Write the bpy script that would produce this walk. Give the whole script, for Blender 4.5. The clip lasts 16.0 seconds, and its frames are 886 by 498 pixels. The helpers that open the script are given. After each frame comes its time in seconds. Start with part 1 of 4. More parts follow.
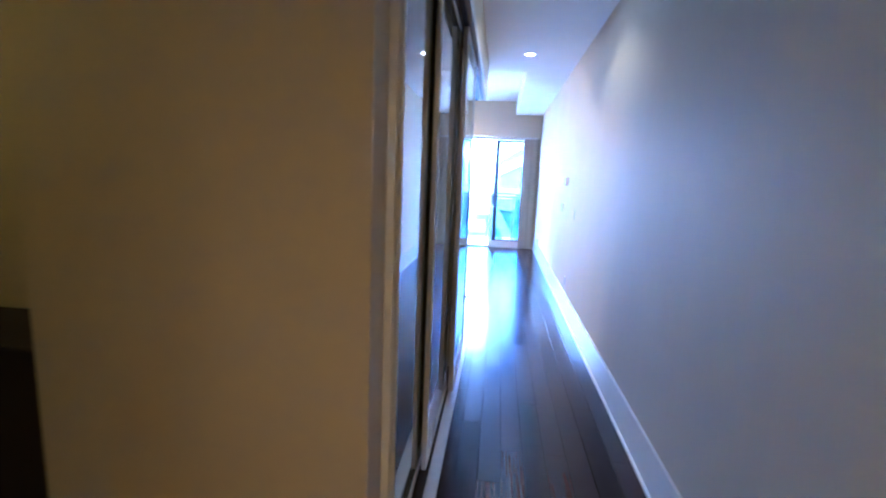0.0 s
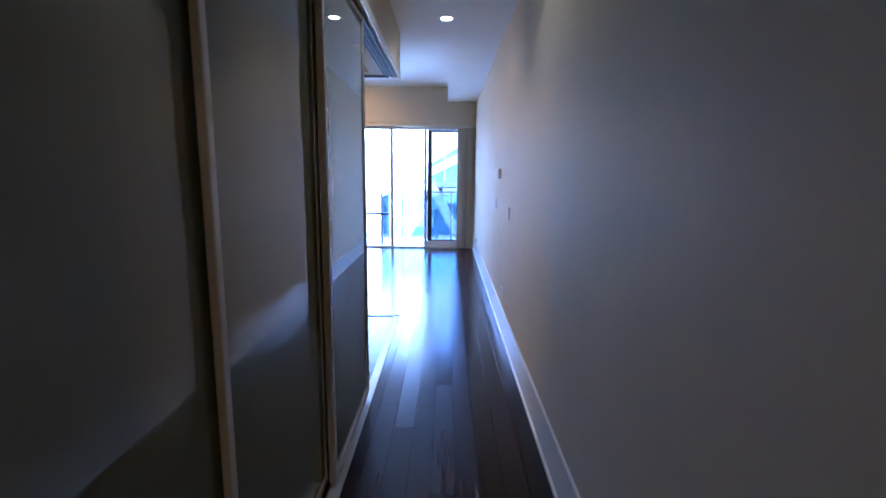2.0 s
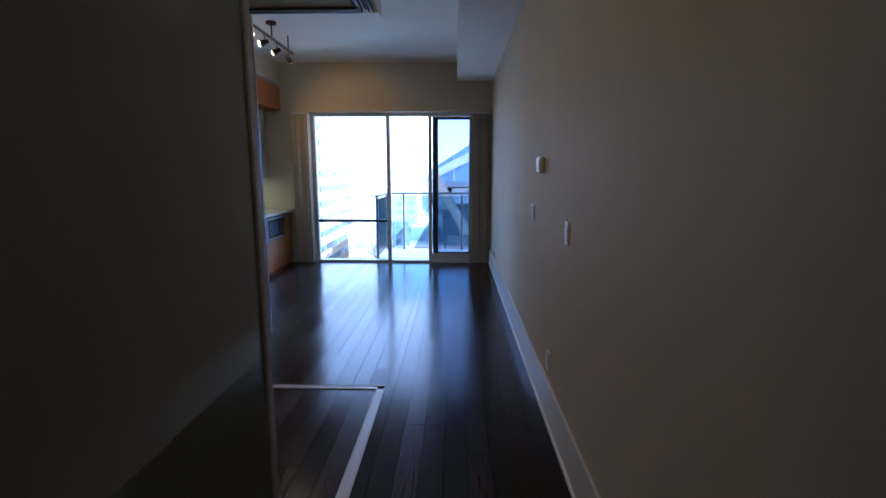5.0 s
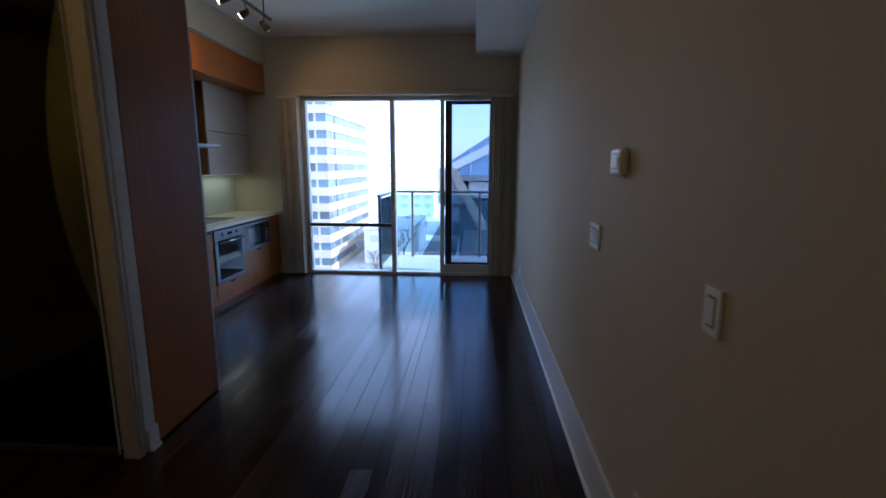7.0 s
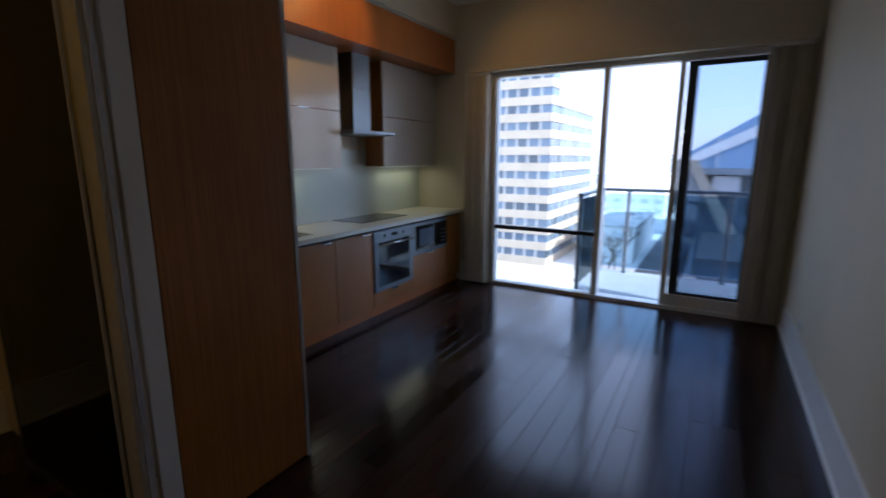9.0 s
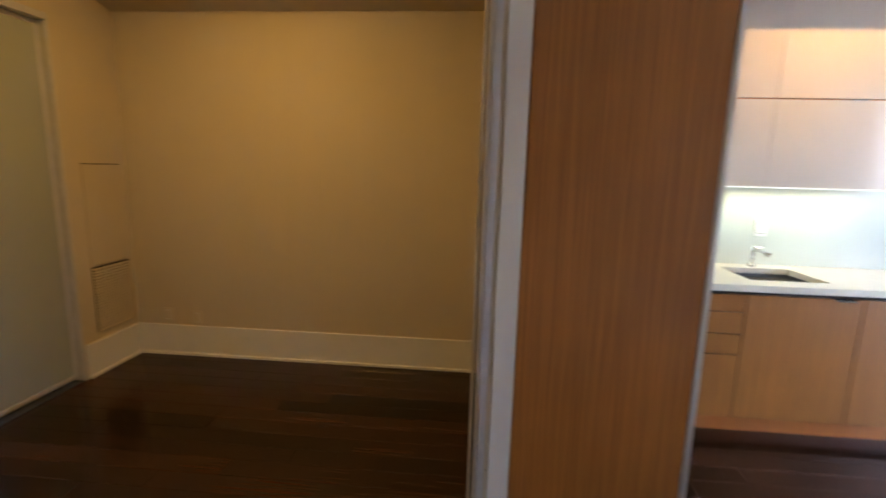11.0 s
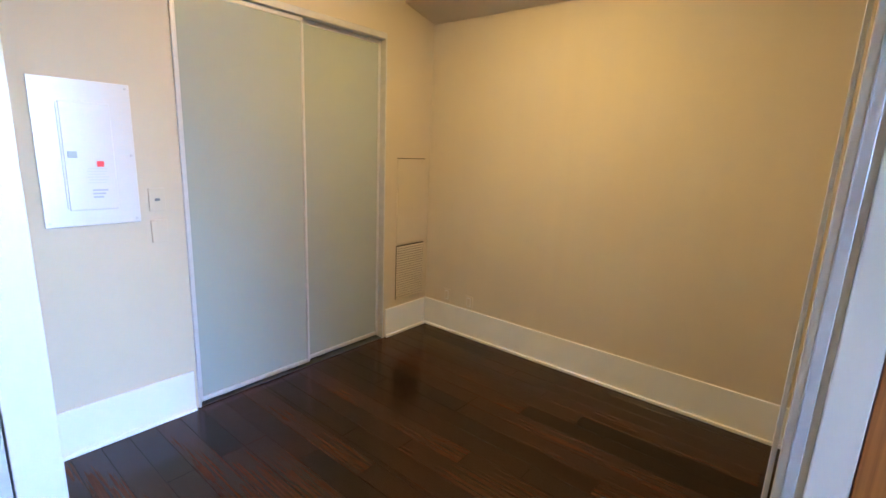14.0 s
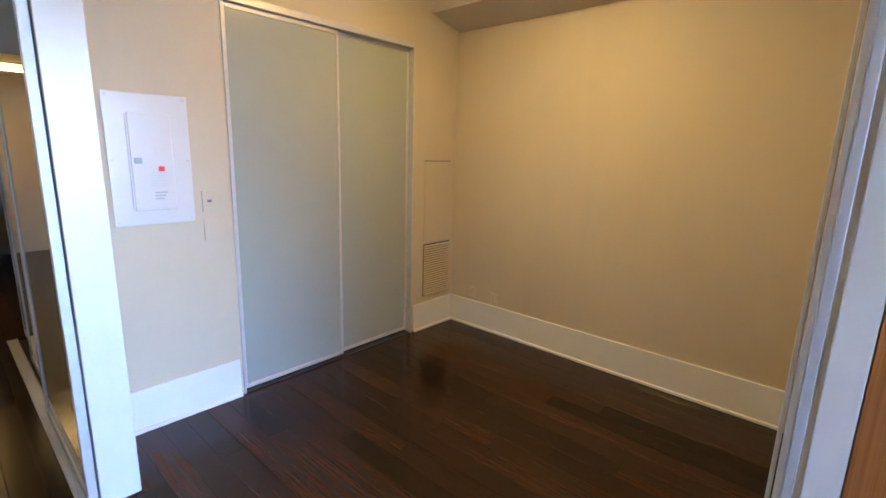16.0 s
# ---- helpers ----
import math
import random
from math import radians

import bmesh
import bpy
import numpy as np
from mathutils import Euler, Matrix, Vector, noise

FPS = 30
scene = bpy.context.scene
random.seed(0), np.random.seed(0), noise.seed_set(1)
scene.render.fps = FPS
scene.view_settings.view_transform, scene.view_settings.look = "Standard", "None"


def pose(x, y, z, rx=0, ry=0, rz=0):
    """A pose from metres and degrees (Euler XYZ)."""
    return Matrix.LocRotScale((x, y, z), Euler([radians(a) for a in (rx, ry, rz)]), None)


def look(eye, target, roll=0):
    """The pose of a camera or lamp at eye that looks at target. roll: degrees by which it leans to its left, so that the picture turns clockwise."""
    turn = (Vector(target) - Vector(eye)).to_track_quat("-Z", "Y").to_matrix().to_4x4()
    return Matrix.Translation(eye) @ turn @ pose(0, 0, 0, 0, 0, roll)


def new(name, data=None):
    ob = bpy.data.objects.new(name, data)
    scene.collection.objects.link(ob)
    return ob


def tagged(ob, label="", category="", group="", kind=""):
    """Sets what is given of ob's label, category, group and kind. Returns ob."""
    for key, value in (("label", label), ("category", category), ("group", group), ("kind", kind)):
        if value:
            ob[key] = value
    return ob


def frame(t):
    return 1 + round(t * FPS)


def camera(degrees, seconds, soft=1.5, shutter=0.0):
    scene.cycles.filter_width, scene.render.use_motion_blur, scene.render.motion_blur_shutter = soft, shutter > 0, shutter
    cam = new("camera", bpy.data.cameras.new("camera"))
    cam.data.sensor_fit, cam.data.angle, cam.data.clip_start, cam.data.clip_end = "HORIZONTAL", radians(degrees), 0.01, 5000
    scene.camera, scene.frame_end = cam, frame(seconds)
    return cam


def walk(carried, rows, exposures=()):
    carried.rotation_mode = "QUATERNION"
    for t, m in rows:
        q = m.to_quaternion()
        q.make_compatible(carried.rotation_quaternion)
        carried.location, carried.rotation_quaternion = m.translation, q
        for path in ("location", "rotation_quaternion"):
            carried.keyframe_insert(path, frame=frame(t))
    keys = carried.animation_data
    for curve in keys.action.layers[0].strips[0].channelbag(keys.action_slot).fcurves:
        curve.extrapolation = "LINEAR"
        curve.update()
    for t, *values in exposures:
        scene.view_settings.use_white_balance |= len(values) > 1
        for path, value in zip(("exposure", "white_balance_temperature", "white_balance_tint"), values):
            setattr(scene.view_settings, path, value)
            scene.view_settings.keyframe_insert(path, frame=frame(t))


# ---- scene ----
cam = camera(87.6, 16.0, soft=1.6, shutter=0.5)
PATH = [
    (0, (-0.843, -10.71, 1.563), (-1.069, -8.747, 1.256), 2.3),
    (0.5, (-0.763, -10.394, 1.564), (-0.792, -8.417, 1.258), 1.3),
    (1, (-0.676, -10.153, 1.58), (-0.622, -8.178, 1.268), 0.9),
    (1.5, (-0.615, -9.879, 1.568), (-0.581, -7.904, 1.251), 0.7),
    (2, (-0.557, -9.651, 1.571), (-0.571, -7.678, 1.247), 0.6),
    (2.5, (-0.54, -9.416, 1.557), (-0.594, -7.443, 1.237), 0.1),
    (3, (-0.523, -9.108, 1.565), (-0.598, -7.136, 1.241), -0.2),
    (3.5, (-0.534, -8.799, 1.552), (-0.604, -6.827, 1.225), 0.1),
    (4, (-0.542, -8.458, 1.527), (-0.606, -6.485, 1.205), -0.0),
    (4.5, (-0.531, -8.09, 1.515), (-0.596, -6.118, 1.192), -0.1),
    (5, (-0.565, -7.803, 1.519), (-0.621, -5.83, 1.195), -0.0),
    (5.2, (-0.569, -7.692, 1.492), (-0.631, -5.717, 1.185), 0.4),
    (7.5, (-0.571, -6.125, 1.562), (-0.756, -4.168, 1.193), -0.5),
    (8, (-0.533, -5.744, 1.560), (-0.922, -3.819, 1.181), -1.2),
    (8.2, (-0.551, -5.627, 1.555), (-1.033, -3.723, 1.178), -1.0),
    (10.3, (-0.692, -4.528, 1.536), (-2.532, -3.872, 1.11), 2.3),
    (10.4, (-0.699, -4.513, 1.545), (-2.578, -3.973, 1.119), 2.5),
    (10.5, (-0.681, -4.478, 1.535), (-2.594, -4.068, 1.12), 2.3),
    (10.8, (-0.652, -4.436, 1.521), (-2.616, -4.369, 1.149), 2.1),
    (11, (-0.71, -4.379, 1.505), (-2.674, -4.542, 1.162), 1.5),
    (11.5, (-0.887, -4.284, 1.521), (-2.741, -4.941, 1.158), 1.3),
    (12, (-0.978, -4.333, 1.584), (-2.677, -5.323, 1.219), 3.1),
    (12.5, (-0.994, -4.391, 1.530), (-2.580, -5.547, 1.147), 1.9),
    (13, (-0.999, -4.414, 1.533), (-2.539, -5.628, 1.137), 2.2),
    (13.5, (-0.980, -4.407, 1.543), (-2.511, -5.629, 1.138), 2.5),
    (14, (-0.972, -4.397, 1.555), (-2.487, -5.634, 1.136), 2.4),
    (14.5, (-0.962, -4.423, 1.541), (-2.474, -5.664, 1.126), 2.4),
    (15, (-0.922, -4.390, 1.541), (-2.419, -5.653, 1.136), 2.0),
    (15.5, (-0.880, -4.365, 1.546), (-2.356, -5.653, 1.143), 1.8),
    (16, (-0.815, -4.323, 1.548), (-2.274, -5.628, 1.139), 1.6),
]
EXPOSURES = [(0.0, 5.35, 3850, 11), (0.7, 4.65, 3950, 10), (1.5, 4.1, 4150, 9), (2.5, 3.65, 4400, 8), (3.5, 3.0, 4600, 5), (5.0, 2.05, 4850, 2),
             (7.3, 1.3, 5150, 1), (8.2, 1.15, 5150, 1), (10.3, 2.4, 7000, 7), (10.6, 2.95, 6900, 6), (10.95, 3.7, 6500, 5), (11.5, 4.65, 5150, 1), (12.5, 5.15, 4550, -2), (16.0, 4.85, 4700, 1)]
walk(cam, [(t, look(eye, target, roll)) for t, eye, target, roll in PATH], EXPOSURES)
DEN_W, ENTRY_W, BATH_W, DOWN_W, UNDER_W, SPOT_W = 1.60, 0.66, 0.003, 0.72, 0.28, 4.0

# ---- world, sun and lamps ----
SUN_ELEVATION, SUN_AZIMUTH = 38.0, 100.0
world = bpy.data.worlds.new("world")
scene.world = world
world.use_nodes = True
wn = world.node_tree
sky = wn.nodes.new("ShaderNodeTexSky")
sky.sky_type = 'NISHITA'
sky.sun_disc = False
sky.sun_elevation = radians(SUN_ELEVATION)
sky.sun_rotation = radians(SUN_AZIMUTH)
haze = wn.nodes.new("ShaderNodeMix")
haze.data_type, haze.blend_type = "RGBA", "MULTIPLY"
haze.inputs["Factor"].default_value = 1
haze.inputs["B"].default_value = (0.98, 0.85, 1.10, 1)
wn.links.new(sky.outputs[0], haze.inputs["A"])
veil = wn.nodes.new("ShaderNodeMix")
veil.data_type, veil.blend_type = "RGBA", "ADD"
veil.inputs["Factor"].default_value = 1
veil.inputs["B"].default_value = (4.0, 4.35, 5.6, 1)
wn.links.new(haze.outputs["Result"], veil.inputs["A"])
wn.links.new(veil.outputs["Result"], wn.nodes["Background"].inputs[0])
wn.nodes["Background"].inputs[1].default_value = 0.15

sun = new("sun", bpy.data.lights.new("sun", "SUN"))
sun.data.energy = 5.0
sun.data.angle = radians(0.5)
sun.data.color = (1.0, 0.95, 0.88)
sun_dir = Vector((math.sin(radians(SUN_AZIMUTH)) * math.cos(radians(SUN_ELEVATION)),
                  math.cos(radians(SUN_AZIMUTH)) * math.cos(radians(SUN_ELEVATION)),
                  math.sin(radians(SUN_ELEVATION))))
sun.matrix_basis = look(sun_dir * 200, (0, 0, 0))

WARM, SOFT_WARM, COOL = (1.0, 0.48, 0.12), (1.0, 0.74, 0.45), (1.0, 0.93, 0.66)


def area_lamp(name, at, target, sx, sy, watts, color):
    lamp = new(name, bpy.data.lights.new(name, "AREA"))
    lamp.data.shape, lamp.data.size, lamp.data.size_y = "RECTANGLE", sx, sy
    lamp.data.energy, lamp.data.color = watts, color
    lamp.matrix_basis = look(at, target)
    return lamp


def spot_lamp(name, at, target, watts, color, angle=70, blend=0.6, radius=0.03):
    lamp = new(name, bpy.data.lights.new(name, "SPOT"))
    lamp.data.energy, lamp.data.color = watts, color
    lamp.data.spot_size, lamp.data.spot_blend, lamp.data.shadow_soft_size = radians(angle), blend, radius
    lamp.matrix_basis = look(at, target)
    return lamp


area_lamp("den_lamp", (-2.70, -5.78, 2.85), (-2.70, -5.78, 0), 0.36, 0.36, DEN_W, (1.0, 0.51, 0.12))
area_lamp("entry_lamp", (-0.55, -11.7, 2.33), (-0.55, -11.7, 0), 0.45, 0.25, ENTRY_W, WARM)
area_lamp("bathroom_lamp", (-3.2, -9.9, 2.35), (-3.2, -9.9, 0), 0.4, 0.2, BATH_W, (1.0, 0.54, 0.07))
DOWNLIGHTS = ((-0.58, -5.07), (-0.58, -6.92))
for dx, dy in DOWNLIGHTS:
    spot_lamp("downlight_lamp", (dx, dy, 2.975), (dx, dy, 0), DOWN_W, SOFT_WARM, 130, 0.32, 0.03)
area_lamp("cabinet_lamp_left", (-3.84, -2.45, 1.425), (-3.84, -2.45, 0), 0.10, 0.9, UNDER_W, COOL)
area_lamp("cabinet_lamp_right", (-3.84, -0.55, 1.425), (-3.84, -0.55, 0), 0.10, 0.7, UNDER_W * 1.1, COOL)


# ---- materials ----
def material(name, color, rough=0.5, metal=0.0, spec=0.5, coat=0.0, var=0.0, var_scale=3.0, grain=0.0, grain_scale=(60, 60, 60),
             bump=0.0, bump_scale=200.0, rough_var=0.0, rand=0.0, emit=None, emit_power=0.0, ior=1.5, rough_rand=0.0):
    m = bpy.data.materials.new(name)
    m.use_nodes = True
    nt = m.node_tree
    b = nt.nodes["Principled BSDF"]
    b.inputs["Roughness"].default_value = rough
    b.inputs["Metallic"].default_value = metal
    b.inputs["IOR"].default_value = ior
    b.inputs["Specular IOR Level"].default_value = spec
    b.inputs["Coat Weight"].default_value = coat
    b.inputs["Coat Roughness"].default_value = 0.16
    b.inputs["Base Color"].default_value = (*color, 1)
    if emit:
        b.inputs["Emission Color"].default_value = (*emit, 1)
        b.inputs["Emission Strength"].default_value = emit_power
    tc = nt.nodes.new("ShaderNodeTexCoord")
    source = None

    def scaled(factor, node_out, amount, prev):
        mp = nt.nodes.new("ShaderNodeMapRange")
        mp.inputs["From Min"].default_value, mp.inputs["From Max"].default_value = factor
        mp.inputs["To Min"].default_value, mp.inputs["To Max"].default_value = 1 - amount, 1 + amount
        nt.links.new(node_out, mp.inputs["Value"])
        mix = nt.nodes.new("ShaderNodeMix")
        mix.data_type, mix.blend_type = "RGBA", "MULTIPLY"
        mix.inputs["Factor"].default_value = 1
        if prev is None:
            mix.inputs["A"].default_value = (*color, 1)
        else:
            nt.links.new(prev, mix.inputs["A"])
        nt.links.new(mp.outputs["Result"], mix.inputs["B"])
        return mix.outputs["Result"]

    if var:
        n1 = nt.nodes.new("ShaderNodeTexNoise")
        n1.inputs["Scale"].default_value, n1.inputs["Detail"].default_value = var_scale, 4
        nt.links.new(tc.outputs["Object"], n1.inputs["Vector"])
        source = scaled((0.3, 0.7), n1.outputs["Fac"], var, source)
        if rough_var:
            mr = nt.nodes.new("ShaderNodeMapRange")
            mr.inputs["From Min"].default_value, mr.inputs["From Max"].default_value = 0.3, 0.7
            mr.inputs["To Min"].default_value, mr.inputs["To Max"].default_value = rough - rough_var, rough + rough_var
            nt.links.new(n1.outputs["Fac"], mr.inputs["Value"])
            nt.links.new(mr.outputs["Result"], b.inputs["Roughness"])
    height = None
    if grain:
        mg = nt.nodes.new("ShaderNodeMapping")
        mg.inputs["Scale"].default_value = grain_scale
        nt.links.new(tc.outputs["Object"], mg.inputs["Vector"])
        if rand:
            oi = nt.nodes.new("ShaderNodeObjectInfo")
            mul = nt.nodes.new("ShaderNodeMath")
            mul.operation = "MULTIPLY"
            mul.inputs[1].default_value = 37.0
            nt.links.new(oi.outputs["Random"], mul.inputs[0])
            cmb = nt.nodes.new("ShaderNodeCombineXYZ")
            nt.links.new(mul.outputs[0], cmb.inputs["X"])
            nt.links.new(mul.outputs[0], cmb.inputs["Y"])
            nt.links.new(cmb.outputs[0], mg.inputs["Location"])
        n2 = nt.nodes.new("ShaderNodeTexNoise")
        n2.inputs["Scale"].default_value, n2.inputs["Detail"].default_value = 1.0, 6
        n2.inputs["Distortion"].default_value = 0.6
        nt.links.new(mg.outputs[0], n2.inputs["Vector"])
        source = scaled((0.3, 0.7), n2.outputs["Fac"], grain, source)
        height = n2.outputs["Fac"]
    if rand:
        oi2 = nt.nodes.new("ShaderNodeObjectInfo")
        source = scaled((0, 1), oi2.outputs["Random"], rand, source)
    if rough_rand:
        oi3 = nt.nodes.new("ShaderNodeObjectInfo")
        rr = nt.nodes.new("ShaderNodeMapRange")
        rr.inputs["To Min"].default_value, rr.inputs["To Max"].default_value = rough - rough_rand, rough + rough_rand
        nt.links.new(oi3.outputs["Random"], rr.inputs["Value"])
        nt.links.new(rr.outputs["Result"], b.inputs["Roughness"])
    if source is not None:
        nt.links.new(source, b.inputs["Base Color"])
    if bump:
        bp = nt.nodes.new("ShaderNodeBump")
        bp.inputs["Strength"].default_value, bp.inputs["Distance"].default_value = bump, 0.002
        if height is None:
            n3 = nt.nodes.new("ShaderNodeTexNoise")
            n3.inputs["Scale"].default_value, n3.inputs["Detail"].default_value = bump_scale, 3
            nt.links.new(tc.outputs["Object"], n3.inputs["Vector"])
            height = n3.outputs["Fac"]
        nt.links.new(height, bp.inputs["Height"])
        nt.links.new(bp.outputs[0], b.inputs["Normal"])
    return m


def pane_material(name, tint, gloss):
    m = bpy.data.materials.new(name)
    m.use_nodes = True
    nt = m.node_tree
    nt.nodes.remove(nt.nodes["Principled BSDF"])
    tr = nt.nodes.new("ShaderNodeBsdfTransparent")
    tr.inputs[0].default_value = (*tint, 1)
    gl = nt.nodes.new("ShaderNodeBsdfGlossy")
    gl.inputs["Roughness"].default_value = 0.01
    fr = nt.nodes.new("ShaderNodeFresnel")
    fr.inputs[0].default_value = gloss
    mx = nt.nodes.new("ShaderNodeMixShader")
    nt.links.new(fr.outputs[0], mx.inputs[0])
    nt.links.new(tr.outputs[0], mx.inputs[1])
    nt.links.new(gl.outputs[0], mx.inputs[2])
    nt.links.new(mx.outputs[0], nt.nodes["Material Output"].inputs[0])
    return m


PAINT = material("wall_paint", (0.57, 0.505, 0.375), 0.64, spec=0.32, var=0.03, var_scale=1.3, grain=0.014, grain_scale=(5, 5, 0.45), bump=0.10, bump_scale=260)
TRIM = material("trim_paint", (0.76, 0.76, 0.73), 0.24, spec=0.6, var=0.02, var_scale=5, bump=0.04, bump_scale=90)
CEIL = material("ceiling_paint", (0.80, 0.80, 0.78), 0.9, var=0.02, var_scale=2, bump=0.1, bump_scale=300)
SLAB = material("slab", (0.02, 0.012, 0.01), 0.8)
PLANK = material("dark_plank", (0.022, 0.0080, 0.0036), 0.205, spec=0.34, var=0.3, var_scale=2.2, grain=0.55, grain_scale=(90, 2.4, 20),
                 bump=0.06, rand=0.7, rough_rand=0.06)
TILE = material("beige_tile", (0.55, 0.47, 0.34), 0.3, var=0.06, var_scale=9, rand=0.06)
VENEER = material("veneer", (0.345, 0.132, 0.025), 0.36, var=0.10, var_scale=2.2, grain=0.22, grain_scale=(130, 130, 1.8), bump=0.05)
# Brighter veneer copy with spotlight glow put into its colour; toe kicks share it.
VENEER_LIT = material("veneer_lit", (0.43, 0.14, 0.030), 0.36, var=0.10, var_scale=2.2, grain=0.14, grain_scale=(85, 85, 3), bump=0.05)
EDGE = material("edge_strip", (0.55, 0.55, 0.55), 0.4, metal=0.6, var=0.03)
ALU = material("satin_aluminium", (0.56, 0.56, 0.56), 0.40, metal=0.25, var=0.05, var_scale=20, bump=0.02, bump_scale=400)
# Aluminium darkened: shade of channels, den stile and closet gap put into the colour.
ALU_SHADED = material("shadowed_channel", (0.06, 0.07, 0.09), 0.5, metal=0.4, var=0.05)
HALL_GLASS = material("back_painted_glass", (0.16, 0.178, 0.143), 0.008, spec=0.9, var=0.02, var_scale=1.5, ior=1.6)
DOOR_GLASS = material("frosted_glass", (0.37, 0.405, 0.365), 0.20, spec=0.6, var=0.02, var_scale=1.5)
CABINET = material("gloss_lacquer", (0.58, 0.535, 0.465), 0.14, spec=0.38, var=0.02, var_scale=3)
QUARTZ = material("cream_quartz", (0.74, 0.70, 0.58), 0.28, var=0.06, var_scale=40, bump=0.02)
SPLASH = material("splash_glass", (0.56, 0.61, 0.55), 0.20, spec=0.4, var=0.02)
STEEL = material("brushed_steel", (0.21, 0.225, 0.245), 0.46, metal=1.0, grain=0.06, grain_scale=(4, 4, 300), bump=0.03)
CHROME = material("chrome", (0.55, 0.55, 0.55), 0.16, metal=1.0, var=0.02)
BLACK = material("black_glass", (0.012, 0.013, 0.015), 0.06, spec=0.6, var=0.05)
# Near-black for dark wood and fittings, and for shade painted in gaps and recesses.
DARK = material("dark_and_shade", (0.02, 0.018, 0.016), 0.7, var=0.1)
BLIND = material("blind_fabric", (0.70, 0.64, 0.53), 0.8, var=0.05, var_scale=6, grain=0.06, grain_scale=(300, 300, 40), bump=0.1)
FRAME = material("window_frame", (0.62, 0.62, 0.60), 0.4, var=0.03)
FRAME_DARK = material("dark_door_frame", (0.035, 0.045, 0.06), 0.4, var=0.05)
PLASTIC = material("white_plastic", (0.88, 0.88, 0.86), 0.22, var=0.02)
GREY_PLASTIC = material("grey_plastic", (0.16, 0.17, 0.17), 0.4, var=0.03)
LCD = material("lcd", (0.60, 0.63, 0.60), 0.25, var=0.02)
PANEL_PAINT = material("panel_enamel", (0.68, 0.68, 0.68), 0.16, var=0.02, bump=0.03)
RED = material("red_sticker", (0.70, 0.04, 0.05), 0.5, var=0.03)
LATCH = material("pale_grey_latch", (0.34, 0.37, 0.38), 0.35, var=0.03)
FAINT_INK = material("faint_print", (0.56, 0.58, 0.64), 0.6, var=0.03)
PAPER_INK = material("printed_ink", (0.42, 0.44, 0.52), 0.7, var=0.05)
BRONZE = material("bronze_metal", (0.13, 0.095, 0.06), 0.35, metal=0.8, var=0.08)
BRASS = material("brass_ring", (0.70, 0.50, 0.20), 0.25, metal=1.0, var=0.03)
BULB = material("spot_bulb", (1, 0.9, 0.7), 0.3, emit=(1.0, 0.80, 0.50), emit_power=20)
DIFFUSER = material("lit_diffuser", (1, 0.9, 0.7), 0.4, emit=(1.0, 0.58, 0.18), emit_power=0.25)
AMBER_DIFFUSER = material("amber_diffuser", (1, 0.9, 0.7), 0.4, emit=(1.0, 0.56, 0.10), emit_power=0.28)
BATH_DIFFUSER = material("dim_amber_diffuser", (1, 0.9, 0.7), 0.4, emit=(1.0, 0.58, 0.06), emit_power=0.14)
LENS = material("downlight_lens", (1, 0.95, 0.85), 0.4, emit=(1.0, 0.88, 0.66), emit_power=2)
LED = material("led_strip", (1, 1, 0.9), 0.4, emit=(0.95, 1.0, 0.82), emit_power=0.12)
CONCRETE = material("concrete", (0.46, 0.45, 0.42), 0.8, var=0.10, var_scale=0.5, bump=0.2, bump_scale=30)
BAND = material("white_cladding", (0.74, 0.72, 0.68), 0.7, var=0.06, var_scale=0.2)
TOWER_BAND = material("cream_precast", (0.38, 0.32, 0.245), 0.75, var=0.08, var_scale=0.3)
FACADE_GLASS = material("facade_glass", (0.07, 0.10, 0.14), 0.12, spec=0.8, var=0.1, var_scale=0.3, rand=0.5)
# Window glass lightened: distance haze and glare are put into its colour.
HAZED_GLASS = material("hazed_glass", (0.52, 0.54, 0.56), 0.3, var=0.1, var_scale=0.3)
# Darkened and blued: the shade lying on the balcony is in this base colour.
BALCONY = material("balcony_floor", (0.16, 0.19, 0.22), 0.6, var=0.08, var_scale=3, bump=0.15, bump_scale=60)
RAIL = material("rail_metal", (0.10, 0.13, 0.16), 0.4, metal=0.5, var=0.04)
GROUND = material("city_ground", (0.5, 0.49, 0.47), 0.9, var=0.35, var_scale=0.02, bump=0.1, bump_scale=2)
ASPHALT = material("asphalt", (0.07, 0.07, 0.075), 0.85, var=0.15, var_scale=0.4)
ROOFING = material("roof_membrane", (0.50, 0.49, 0.47), 0.85, var=0.12, var_scale=0.1)
GALLERY = material("weathered_cladding", (0.20, 0.22, 0.23), 0.5, var=0.2, var_scale=0.15)
BLUE_ROOF = material("blue_glazed_roof", (0.22, 0.33, 0.46), 0.25, spec=0.7, var=0.06, var_scale=0.05)
BARK = material("bark", (0.09, 0.07, 0.055), 0.9, var=0.2, var_scale=2)
CLEAR = pane_material("clear_pane", (0.96, 0.98, 0.98), 1.25)
TINTED = pane_material("tinted_pane", (0.50, 0.545, 0.62), 1.45)
SMOKED = pane_material("smoked_pane", (0.70, 0.73, 0.64), 1.45)
RAIL_GLASS = pane_material("rail_pane", (0.62, 0.76, 0.84), 1.35)


# ---- building helpers ----
def add_box(bm, a, b):
    lo = [min(a[i], b[i]) for i in range(3)]
    hi = [max(a[i], b[i]) for i in range(3)]
    vs = [bm.verts.new((x, y, z)) for z in (lo[2], hi[2]) for y in (lo[1], hi[1]) for x in (lo[0], hi[0])]
    for q in ((0, 2, 3, 1), (4, 5, 7, 6), (0, 1, 5, 4), (2, 6, 7, 3), (0, 4, 6, 2), (1, 3, 7, 5)):
        bm.faces.new([vs[i] for i in q])


